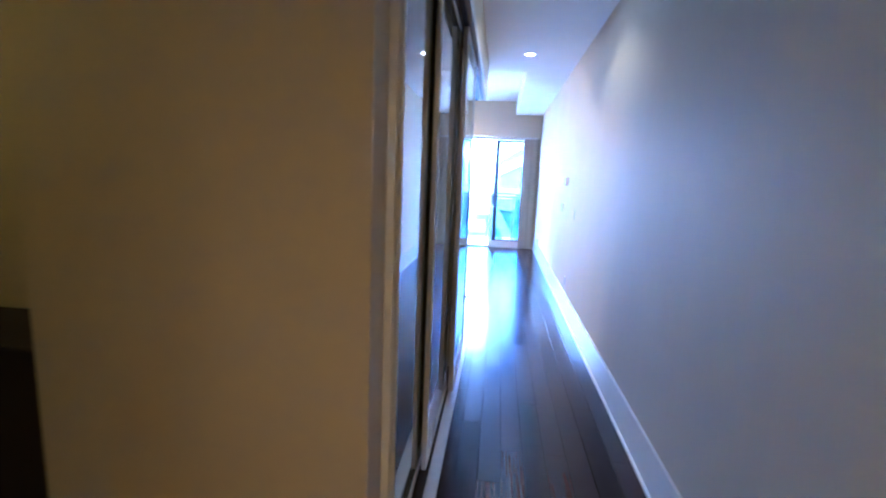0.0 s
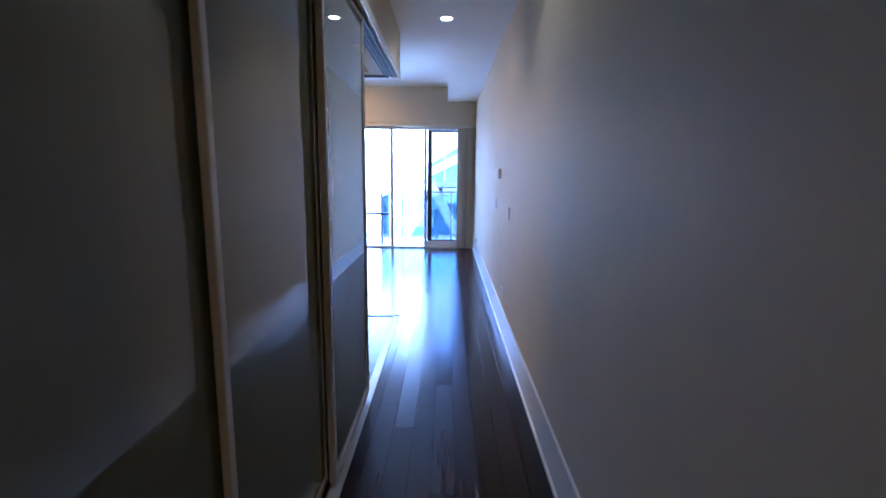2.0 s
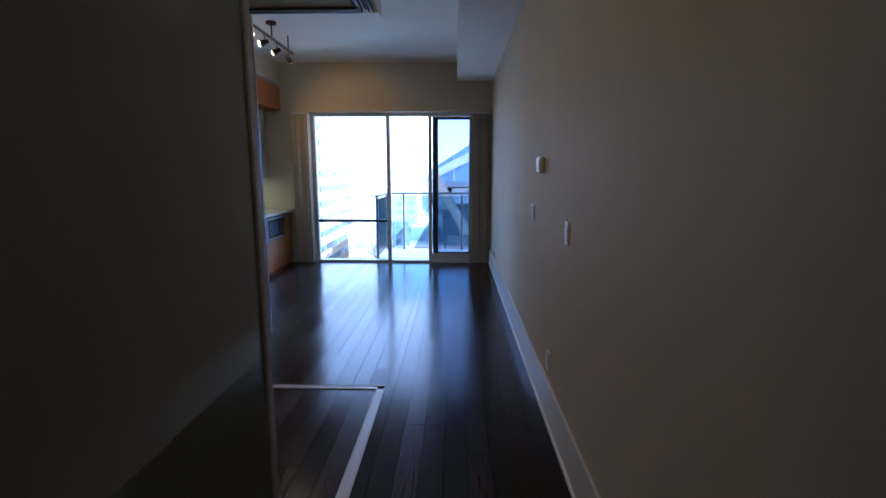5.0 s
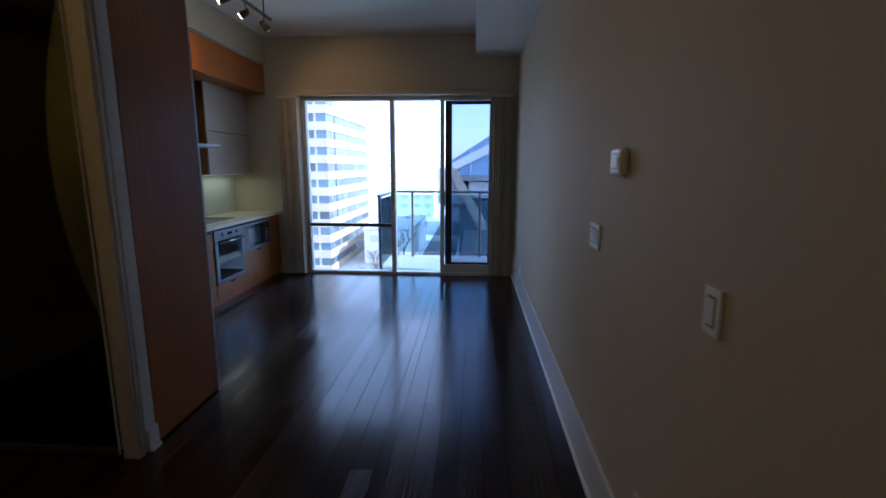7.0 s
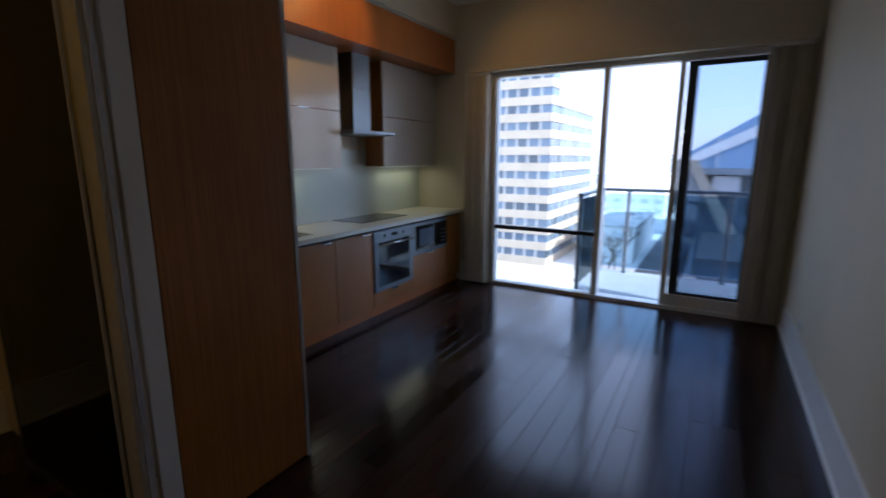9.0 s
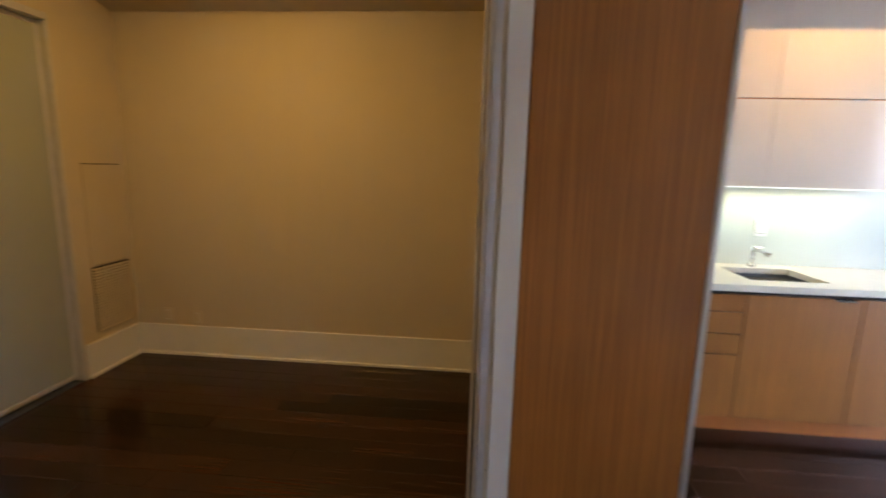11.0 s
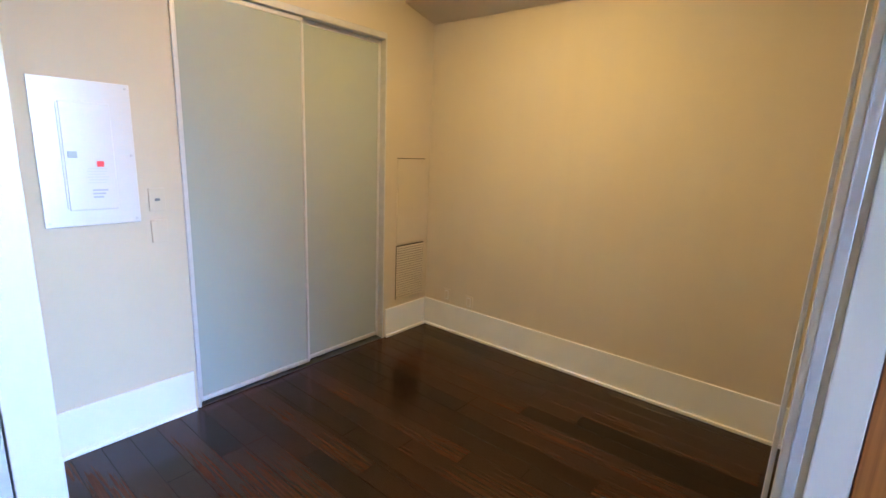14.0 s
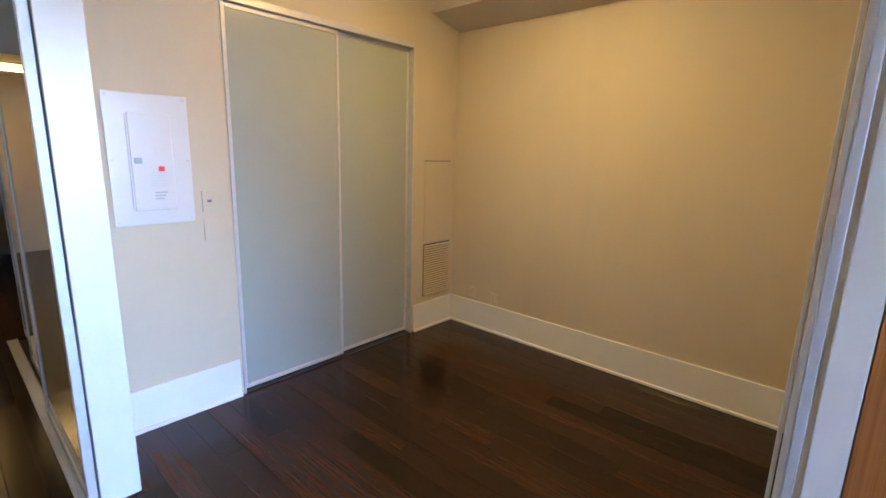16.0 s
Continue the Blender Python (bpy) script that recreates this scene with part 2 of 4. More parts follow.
def boxes(*pairs, bevel=0.0, segments=1):
    bm = bmesh.new()
    for a, b in pairs:
        add_box(bm, a, b)
    if bevel:
        bmesh.ops.bevel(bm, geom=list(bm.edges), offset=bevel, segments=segments, affect="EDGES", profile=0.5)
    return bm


def tube(bm, a, b, r0, r1=None, sides=20, caps=True):
    a, b = Vector(a), Vector(b)
    r1 = r0 if r1 is None else r1
    q = (b - a).to_track_quat("Z", "Y")
    rings = []
    for c, r in ((a, r0), (b, r1)):
        rings.append([bm.verts.new(c + q @ Vector((r * math.cos(k * math.tau / sides), r * math.sin(k * math.tau / sides), 0)))
                      for k in range(sides)])
    for k in range(sides):
        bm.faces.new((rings[0][k], rings[0][(k + 1) % sides], rings[1][(k + 1) % sides], rings[1][k]))
    if caps:
        bm.faces.new(list(reversed(rings[0])))
        bm.faces.new(rings[1])
    return bm


def mesh_object(name, bm, mat, smooth=False):
    me = bpy.data.meshes.new(name)
    bm.normal_update()
    bm.to_mesh(me)
    bm.free()
    me.materials.append(mat)
    if smooth:
        for p in me.polygons:
            p.use_smooth = len(p.vertices) == 4
    return new(name, me)


BASES = {}


def thing(name, label, category, at=(0, 0, 0), group=""):
    ob = new(name)
    ob.empty_display_size = 0.1
    ob.location = at
    BASES[ob] = Vector(at)
    return tagged(ob, label, category, group)


def part(name, bm, mat, parent, label="", smooth=False):
    ob = mesh_object(name, bm, mat, smooth)
    ob.parent = parent
    if parent in BASES:
        ob.matrix_parent_inverse = Matrix.Translation(-BASES[parent])
    return tagged(ob, label)


def structure(name, bm, mat, label, category):
    return tagged(mesh_object(name, bm, mat), label, category, kind="structure")


def single(name, bm, mat, label, category, group="", smooth=False):
    return tagged(mesh_object(name, bm, mat, smooth), label, category, group)


# ---- shell ----
HIGH, LOW, ENTRY_Z, EX = 3.28, 2.99, 2.40, 0.016
structure("wall_east", boxes(((EX, -13.2, 0), (0.2, 0.2, HIGH))), PAINT, "plain beige painted wall beside the corridor", "wall")
WIN_L, WIN_R, WIN_TOP = -2.98, -0.27, 2.49
structure("wall_north", boxes(((-4.2, 0, 0), (WIN_L, 0.2, HIGH)), ((WIN_R, 0, 0), (EX - 0.001, 0.2, HIGH)),
                              ((WIN_L, 0, WIN_TOP), (WIN_R, 0.2, HIGH))), PAINT,
          "beige painted wall around the wide window", "wall")
structure("wall_west", boxes(((-4.2, -13.2, 0), (-4.0, -0.001, HIGH))), PAINT, "plain beige painted wall of the den and kitchen", "wall")
structure("wall_south", boxes(((-3.999, -13.2, 0), (-0.001, -13.0, HIGH))), PAINT, "plain painted wall closing the entry", "wall")
CLO_L, CLO_R, CLO_TOP, DEN_S = -2.0, -3.475, 2.37, -7.055
structure("wall_den_south", boxes(((-3.999, DEN_S - 0.12, 0), (CLO_R, DEN_S, LOW)), ((CLO_L, DEN_S - 0.12, 0), (-1.22, DEN_S, LOW)),
                                  ((CLO_R, DEN_S - 0.12, CLO_TOP), (CLO_L, DEN_S, LOW))), PAINT,
          "beige painted den wall with a closet opening", "wall")
structure("wall_closet", boxes(((-3.999, -7.95, 0), (-1.40, -7.85, LOW)), ((-1.40, -9.13, 0), (-1.28, DEN_S - 0.12, LOW))), PAINT,
          "plain painted wall behind the closet", "wall")
structure("wall_stub", boxes(((-2.47, -9.31, 0), (-1.232, -9.13, LOW))), PAINT, "beige painted wall stub lit by warm light", "wall")
structure("wall_bathroom", boxes(((-3.999, -8.80, 0), (-2.0, -8.70, LOW)), ((-2.1, -9.13, 0), (-2.0, -8.80, LOW))), PAINT, "warm lit bathroom wall", "wall")
structure("wall_entry", boxes(((-3.999, -10.95, 0), (-2.9, -10.85, LOW)), ((-1.12, -12.999, 0), (-1.02, -11.0, LOW))), PAINT,
          "plain painted entry wall", "wall")
structure("wall_pantry", boxes(((-3.999, -4.30, 0), (-2.425, -4.24, HIGH))), PAINT, "painted partition between den and pantry", "wall")
structure("ceiling", boxes(((-4.2, -4.2, HIGH), (0.2, 0.2, HIGH + 0.15)), ((-1.15, -10.9, LOW), (0.2, -4.2, HIGH + 0.15)),
                           ((-4.2, -13.2, LOW + 0.002), (-1.15, -4.62, HIGH + 0.15)), ((-4.2, -4.62, HIGH), (-1.15, -4.2, HIGH + 0.15)),
                           ((-1.15, -13.2, ENTRY_Z), (0.2, -10.9, HIGH + 0.15))),
          CEIL, "flat white painted ceiling", "ceiling")
structure("bulkhead_window", boxes(((-0.56, -4.2, LOW), (EX, 0, HIGH))), CEIL, "white boxed bulkhead along the long wall", "bulkhead")
beam = bmesh.new()
ends = [[beam.verts.new((x, y, z)) for x, z in ((-4.0, 2.54), (-3.66, 2.62), (-3.66, LOW + 0.002), (-4.0, LOW + 0.002))] for y in (DEN_S, -4.40)]
for k in range(4):
    beam.faces.new((ends[0][k], ends[1][k], ends[1][(k + 1) % 4], ends[0][(k + 1) % 4]))
beam.faces.new(ends[0][::-1])
beam.faces.new(ends[1])
bmesh.ops.recalc_face_normals(beam, faces=list(beam.faces))
structure("beam_den", beam, PAINT, "painted boxed beam along the den wall", "beam")
structure("bulkhead_kitchen", boxes(((-4.0, -4.28, 2.93), (-3.44, 0, HIGH))), PAINT, "painted bulkhead above the kitchen cabinets", "bulkhead")
structure("header_east", boxes(((-1.34, -9.13, 2.55), (-1.06, -4.60, LOW + 0.002))), PAINT, "painted header above the sliding glass doors", "header")
structure("header_north", boxes(((-2.42, -4.86, 2.55), (-1.34, -4.60, LOW + 0.002))), PAINT, "painted header above the den opening", "header")

structure("trim_stub_jamb", boxes(((-1.2315, -9.1295, 0), (-1.199, -9.10, 2.53)), bevel=0.002), TRIM, "white painted jamb behind the stacked glass doors", "trim")

# baseboards with a shoe moulding
BB = 0.245


def baseboard(name, a, b, normal):
    (x0, y0), (x1, y1) = a, b
    nx, ny = normal
    bm = boxes(((x0, y0, 0), (x1 + nx * 0.016, y1 + ny * 0.016, BB)), ((x0, y0, 0), (x1 + nx * 0.030, y1 + ny * 0.030, 0.022)), bevel=0.004, segments=2)
    return structure(name, bm, TRIM, "tall white painted baseboard with a shoe moulding", "baseboard")


baseboard("baseboard_east", (EX, -13), (EX, -0.0), (-1, 0))
baseboard("baseboard_den_west", (-4, DEN_S), (-4, -4.302), (1, 0))
baseboard("baseboard_den_south_far", (-3.97, DEN_S), (CLO_R - 0.02, DEN_S), (0, 1))
baseboard("baseboard_den_south_near", (CLO_L + 0.02, DEN_S), (-1.222, DEN_S), (0, 1))
baseboard("baseboard_north", (-3.36, 0), (-3.0, 0), (0, -1))
baseboard("baseboard_stub", (-1.232, -9.31), (-1.232, -9.13), (1, 0))

# ---- sliding glass partition ----
def glass_door(name, x, y0, y1, top, glass, label, group, axis="y", stile=0.034, thick=0.026, low=0.03, rail=0.045, metal=None, stile_near=None, metal_near=None):
    """One sliding panel: four aluminium frame members and a glass sheet; axis tells along which line it slides."""
    def at(u, v, z):
        return (v, u, z) if axis == "y" else (u, v, z)
    mid = (y0 + y1) / 2
    metal = metal or ALU
    near = stile_near or stile
    th = thing(name, label, "sliding door", at(mid, x, 0.0), group)
    h = thick / 2
    part("stile", boxes((at(y0, x - h, low), at(y0 + stile, x + h, top)), bevel=0.003), metal, th)
    part("stile", boxes((at(y1 - near, x - h, low), at(y1, x + h, top)), bevel=min(0.003, near * 0.3)), metal_near or metal, th)
    part("top_rail", boxes((at(y0 + stile, x - h, top - 0.03), at(y1 - near, x + h, top)), bevel=0.003), metal, th)
    part("bottom_rail", boxes((at(y0 + stile, x - h, low), at(y1 - near, x + h, low + rail)), bevel=0.003), metal, th)
    part("glass", boxes((at(y0 + stile, x - h * 0.55, low + rail), at(y1 - near, x + h * 0.55, top - 0.03))), glass, th)
    for u in (y0 + 0.15, y1 - 0.15):
        part("roller", boxes((at(u - 0.03, x - h * 0.6, 0.004), at(u + 0.03, x + h * 0.6, low))), DARK, th)
    return th


glass_door("sliding_glass_door", -1.112, -7.56, -6.555, 2.53, HALL_GLASS, "tall grey-green glass sliding door in an aluminium frame", "corridor glass doors", thick=0.036)
structure("trim_den_corner", boxes(((-1.285, DEN_S + 0.002, 0), (-1.136, -6.545, 2.53)), bevel=0.003), TRIM, "white painted end post beside the parked glass door", "trim")
glass_door("sliding_glass_door", -1.155, -8.50, -7.525, 2.53, HALL_GLASS, "tall grey-green glass sliding door in an aluminium frame", "corridor glass doors")
glass_door("sliding_glass_door", -1.187, -9.128, -7.90, 2.53, HALL_GLASS, "grey-green glass sliding door stacked behind the others", "corridor glass doors",
           stile=0.008, thick=0.02)
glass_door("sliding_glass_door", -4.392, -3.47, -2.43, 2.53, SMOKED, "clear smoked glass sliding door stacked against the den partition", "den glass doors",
           axis="x", stile=0.018, stile_near=0.006, thick=0.013, metal=ALU_SHADED, metal_near=ALU)

track = thing("floor_track", "L-shaped pale aluminium floor track for sliding doors", "track", (-1.1, -4.71, 0))
part("track_run", boxes(((-1.130, -9.12, 0.0), (-1.124, -4.737, 0.007)), ((-1.124, -9.12, 0.0), (-1.074, -4.737, 0.004)),
                        ((-1.074, -9.12, 0.0), (-1.066, -4.688, 0.007)), bevel=0.001), ALU, track)
part("track_run", boxes(((-2.40, -4.694, 0.0), (-1.074, -4.688, 0.007)), ((-2.40, -4.730, 0.0), (-1.124, -4.694, 0.004)),
                        ((-2.40, -4.737, 0.0), (-1.124, -4.730, 0.007)), bevel=0.001), ALU, track)
top_track = thing("head_track", "triple head track, coloured dark as shaded, under the sliding door header", "track", (-1.12, -4.7, 2.53))
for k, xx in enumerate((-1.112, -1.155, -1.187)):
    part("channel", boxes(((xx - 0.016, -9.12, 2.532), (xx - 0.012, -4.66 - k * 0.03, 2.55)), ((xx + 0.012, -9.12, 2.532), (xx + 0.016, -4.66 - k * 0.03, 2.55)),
                          ((xx - 0.012, -9.12, 2.546), (xx + 0.012, -4.66 - k * 0.03, 2.55))), ALU_SHADED, top_track)
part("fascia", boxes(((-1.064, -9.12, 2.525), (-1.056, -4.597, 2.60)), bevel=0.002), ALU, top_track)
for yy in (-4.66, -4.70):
    part("channel", boxes(((-2.40, yy - 0.012, 2.532), (-1.17, yy + 0.012, 2.55))), ALU_SHADED, top_track)

# post and receiving channel at the pantry
structure("trim_pantry_post", boxes(((-2.42, -4.318, 0), (-2.335, -4.238, LOW)), bevel=0.003), TRIM, "white painted post beside the wood panel", "trim")
structure("trim_post_foot", boxes(((-2.336, -4.317, 0), (-2.318, -4.238, 0.13)), ((-2.336, -4.317, 0), (-2.306, -4.238, 0.022)), bevel=0.003), TRIM,
          "short white baseboard block at the post foot", "trim")
structure("trim_recess", boxes(((-2.42, -4.334, 0), (-2.352, -4.3185, LOW))), PAINT, "beige painted recess beside the post", "trim")
jamb = thing("jamb_channel", "aluminium receiving channel on the post", "channel", (-2.35, -4.36, 0))
part("back_plate", boxes(((-2.42, -4.358, 0.0), (-2.334, -4.335, LOW)), bevel=0.0015), ALU, jamb)
part("flange", boxes(((-2.428, -4.379, 0.0), (-2.338, -4.3605, LOW)), bevel=0.0015), ALU, jamb)
part("rib", boxes(((-2.338, -4.3602, 0.0), (-2.328, -4.3582, LOW))), ALU, jamb)
for zz in (0.35, 2.2):
    part("screw", tube(bmesh.new(), (-2.352, -4.327, zz), (-2.350, -4.327, zz), 0.0025, sides=10), DARK, jamb)

# ---- den ----
def closet_door(x0, x1, y, label):
    return glass_door("closet_door", y, x1, x0, 2.325, DOOR_GLASS, label, "den closet doors", axis="x", stile=0.020, low=0.020, rail=0.030)


closet_door(CLO_L - 0.012, -2.78, DEN_S - 0.025, "frosted grey-green glass closet door in a slim aluminium frame")
closet_door(-2.75, CLO_R + 0.012, DEN_S - 0.060, "frosted grey-green glass closet door standing behind its neighbour")
cf = thing("closet_frame", "slim aluminium closet door track and jambs", "door frame", (-2.74, DEN_S - 0.04, 0))
part("head_rail", boxes(((CLO_R, DEN_S - 0.09, 2.326), (CLO_L, DEN_S + 0.012, 2.368)), bevel=0.003), ALU, cf)
part("side_jamb", boxes(((CLO_L - 0.012, DEN_S - 0.09, 0), (CLO_L + 0.001, DEN_S + 0.010, 2.326)), bevel=0.002), ALU, cf)
part("side_jamb", boxes(((CLO_R - 0.001, DEN_S - 0.09, 0), (CLO_R + 0.012, DEN_S + 0.010, 2.326)), bevel=0.002), ALU, cf)
# Sill coloured near-black for the shaded gap beneath the closet doors.
part("sill_rail", boxes(((CLO_R + 0.012, DEN_S - 0.08, 0.0), (CLO_L - 0.012, DEN_S + 0.004, 0.007)), bevel=0.002), ALU_SHADED, cf)

# electrical panel
ep = thing("electrical_panel", "white enamelled electrical panel with a red sticker on the wall", "electrical panel", (-1.60, DEN_S, 1.47))
part("cover_plate", boxes(((-1.79, DEN_S, 1.137), (-1.412, DEN_S + 0.010, 1.795)), bevel=0.003), PANEL_PAINT, ep)
door = part("panel_door", boxes(((-1.70, DEN_S + 0.010, 1.212), (-1.508, DEN_S + 0.020, 1.70)), bevel=0.003), PANEL_PAINT, ep)
part("latch", boxes(((-1.556, DEN_S + 0.020, 1.452), (-1.520, DEN_S + 0.026, 1.482)), bevel=0.002), LATCH, door, "grey plastic latch")
part("sticker", boxes(((-1.655, DEN_S + 0.0202, 1.412), (-1.627, DEN_S + 0.0210, 1.438))), RED, door, "small red sticker")
for k in range(3):
    part("label_line", boxes(((-1.66 + 0.01 * k, DEN_S + 0.0202, 1.300 - 0.016 * k), (-1.60, DEN_S + 0.0208, 1.308 - 0.016 * k))), PAPER_INK, door)
for k in range(6):
    part("faint_line", boxes(((-1.668 + 0.006 * (k % 3), DEN_S + 0.0202, 1.402 - 0.013 * k), (-1.590 + 0.004 * (k % 2), DEN_S + 0.0206, 1.406 - 0.013 * k))), FAINT_INK, door)
part("hinge_edge", boxes(((-1.508, DEN_S + 0.010, 1.22), (-1.500, DEN_S + 0.016, 1.69)), bevel=0.001), PANEL_PAINT, ep)
for xx in (-1.772, -1.430):
    for zz in (1.158, 1.466, 1.775):
        part("screw", tube(bmesh.new(), (xx, DEN_S + 0.010, zz), (xx, DEN_S + 0.0135, zz), 0.0055, sides=12), EDGE, ep)


def wall_plate(name, label, category, center, normal, w, h, rockers, mat=PLASTIC, group="", bed=None):
    """A wall plate with rockers or sockets; normal is 'x-', 'x+' or 'y+'."""
    cx, cy, cz = center
    th = thing(name, label, category, center, group)

    def pad(u0, u1, z0, z1, d0, d1):
        if normal == "x-":
            return ((cx - d1, cy + u0, cz + z0), (cx - d0, cy + u1, cz + z1))
        if normal == "x+":
            return ((cx + d0, cy + u0, cz + z0), (cx + d1, cy + u1, cz + z1))
        return ((cx + u0, cy + d0, cz + z0), (cx + u1, cy + d1, cz + z1))
    part("plate", boxes(pad(-w / 2, w / 2, -h / 2, h / 2, 0, 0.010), bevel=0.002, segments=2), mat, th)
    n = max(1, rockers)
    step = w / (n + (0.6 if n > 1 else 0))
    for k in range(rockers):
        u = (k - (rockers - 1) / 2) * step
        part("rocker_bed", boxes(pad(u - 0.0205, u + 0.0205, -0.039, 0.039, 0.010, 0.0105)), bed or GREY_PLASTIC, th)
        part("rocker", boxes(pad(u - 0.016, u + 0.016, -0.033, 0.033, 0.0105, 0.014), bevel=0.0015), mat, th)
    return th


sp = wall_plate("switch_plate", "beige wall plate with a small toggle beside the electrical panel", "wall plate", (-1.87, DEN_S, 1.245), "y+", 0.075, 0.118, 0, mat=PAINT)
part("toggle", boxes(((-1.882, DEN_S + 0.010, 1.238), (-1.858, DEN_S + 0.016, 1.252)), bevel=0.002), GREY_PLASTIC, sp)
wall_plate("switch_plate", "blank beige wall plate below the toggle plate", "wall plate", (-1.87, DEN_S, 1.08), "y+", 0.075, 0.118, 0, mat=PAINT)
wall_plate("outlet", "beige wall outlet above the den baseboard", "outlet", (-4.0, -6.80, 0.325), "x+", 0.072, 0.10, 1, mat=PAINT, group="den outlets", bed=TRIM)
wall_plate("outlet", "beige wall outlet above the den baseboard", "outlet", (-4.0, -6.56, 0.312), "x+", 0.072, 0.10, 1, mat=PAINT, group="den outlets", bed=TRIM)

acc = thing("access_panel", "painted access door with a louvred return grille below", "access panel", (-3.78, DEN_S, 0.28))
part("door_leaf", boxes(((-3.935, DEN_S, 0.775), (-3.61, DEN_S + 0.008, 1.47)), bevel=0.002), PAINT, acc)
part("gap_line", boxes(((-3.935, DEN_S, 1.472), (-3.61, DEN_S + 0.004, 1.478))), DARK, acc)
part("knob", boxes(((-3.925, DEN_S + 0.008, 1.44), (-3.880, DEN_S + 0.013, 1.462)), bevel=0.002), PAINT, acc)
part("grille_back", boxes(((-3.945, DEN_S, 0.30), (-3.612, DEN_S + 0.003, 0.765))), DARK, acc)
for k in range(22):
    zz = 0.303 + k * 0.0208
    bm = bmesh.new()
    vs = [bm.verts.new(p) for p in ((-3.943, DEN_S + 0.0032, zz + 0.012), (-3.614, DEN_S + 0.0032, zz + 0.012), (-3.614, DEN_S + 0.012, zz + 0.001),
                                    (-3.943, DEN_S + 0.012, zz + 0.001), (-3.943, DEN_S + 0.0032, zz + 0.0155), (-3.614, DEN_S + 0.0032, zz + 0.0155),
                                    (-3.614, DEN_S + 0.0135, zz + 0.004), (-3.943, DEN_S + 0.0135, zz + 0.004))]
    for q in ((0, 3, 2, 1), (4, 5, 6, 7), (3, 7, 6, 2), (0, 1, 5, 4), (0, 4, 7, 3), (1, 2, 6, 5)):
        bm.faces.new([vs[i] for i in q])
    part("slat", bm, PAINT, acc)
# Dark strip standing in for the shadow along the grille's top edge.
part("grille_shadow", boxes(((-3.945, DEN_S + 0.002, 0.757), (-3.612, DEN_S + 0.006, 0.764))), DARK, acc)

den_light = thing("ceiling_light", "square flush ceiling light with a warm lit diffuser", "ceiling light", (-2.70, -5.78, LOW))
part("base_plate", boxes(((-2.90, -5.98, LOW - 0.025), (-2.50, -5.58, LOW + 0.002)), bevel=0.004), STEEL, den_light)
part("diffuser", boxes(((-2.88, -5.96, LOW - 0.115), (-2.52, -5.60, LOW - 0.025)), bevel=0.02, segments=3), DIFFUSER, den_light)

# ---- corridor ----
def downlight(x, y):
    dl = thing("downlight", "small round recessed downlight, switched on", "downlight", (x, y, LOW), "corridor downlights")
    bm = bmesh.new()
    ring_in, ring_out, sides = [], [], 32
    for rr, zz, dest in ((0.048, LOW - 0.002, ring_in), (0.064, LOW - 0.006, ring_out)):
        for k in range(sides):
            dest.append(bm.verts.new((x + rr * math.cos(k * math.tau / sides), y + rr * math.sin(k * math.tau / sides), zz)))
    base_ring = [bm.verts.new((v.co.x, v.co.y, LOW)) for v in ring_out]
    for k in range(sides):
        j = (k + 1) % sides
        bm.faces.new((ring_in[k], ring_out[k], ring_out[j], ring_in[j]))
        bm.faces.new((ring_out[k], base_ring[k], base_ring[j], ring_out[j]))
    part("trim_ring", bm, TRIM, dl)
    part("lens", tube(bmesh.new(), (x, y, LOW), (x, y, LOW - 0.003), 0.049, sides=32), LENS, dl)


for dx, dy in DOWNLIGHTS:
    downlight(dx, dy)

el = thing("ceiling_light", "rectangular flush ceiling light with a warm lit diffuser", "ceiling light", (-0.55, -11.7, ENTRY_Z))
part("base_plate", boxes(((-0.82, -11.86, ENTRY_Z - 0.015), (-0.28, -11.54, ENTRY_Z)), bevel=0.003), STEEL, el)
part("diffuser", boxes(((-0.80, -11.84, ENTRY_Z - 0.06), (-0.30, -11.56, ENTRY_Z - 0.015)), bevel=0.01, segments=2), AMBER_DIFFUSER, el)

# thermostat
tm = thing("thermostat", "white wall thermostat with a grey display", "thermostat", (0, -4.645, 1.572))
part("housing", boxes(((-0.020, -4.708, 1.520), (EX, -4.572, 1.626)), bevel=0.016, segments=4), PLASTIC, tm)
part("bezel", boxes(((-0.0215, -4.684, 1.542), (-0.0195, -4.600, 1.608)), bevel=0.0008), GREY_PLASTIC, tm, "grey display surround")
part("display", boxes(((-0.0228, -4.674, 1.550), (-0.0210, -4.610, 1.600)), bevel=0.0005), LCD, tm, "pale display")
for k in range(2):
    part("button", boxes(((-0.0222, -4.697, 1.566 + 0.014 * k), (-0.0195, -4.688, 1.575 + 0.014 * k)), bevel=0.0008), GREY_PLASTIC, tm)
for k in range(3):
    part("printed_bar", boxes(((-0.0206, -4.672 + 0.022 * k, 1.532), (-0.0200, -4.658 + 0.022 * k, 1.535))), PAPER_INK, tm)

wall_plate("light_switch", "white three-gang rocker switch plate below the thermostat", "light switch", (EX, -4.300, 1.232), "x-", 0.165, 0.118, 3)
wall_plate("light_switch", "white single rocker switch plate on the corridor wall", "light switch", (EX, -5.405, 1.210), "x-", 0.075, 0.118, 1)
wall_plate("outlet", "white wall outlet above the corridor baseboard", "outlet", (EX, -5.06, 0.375), "x-", 0.072, 0.112, 1)
wall_plate("outlet", "white wall outlet near the window", "outlet", (EX, -0.95, 0.31), "x-", 0.13, 0.10, 2)

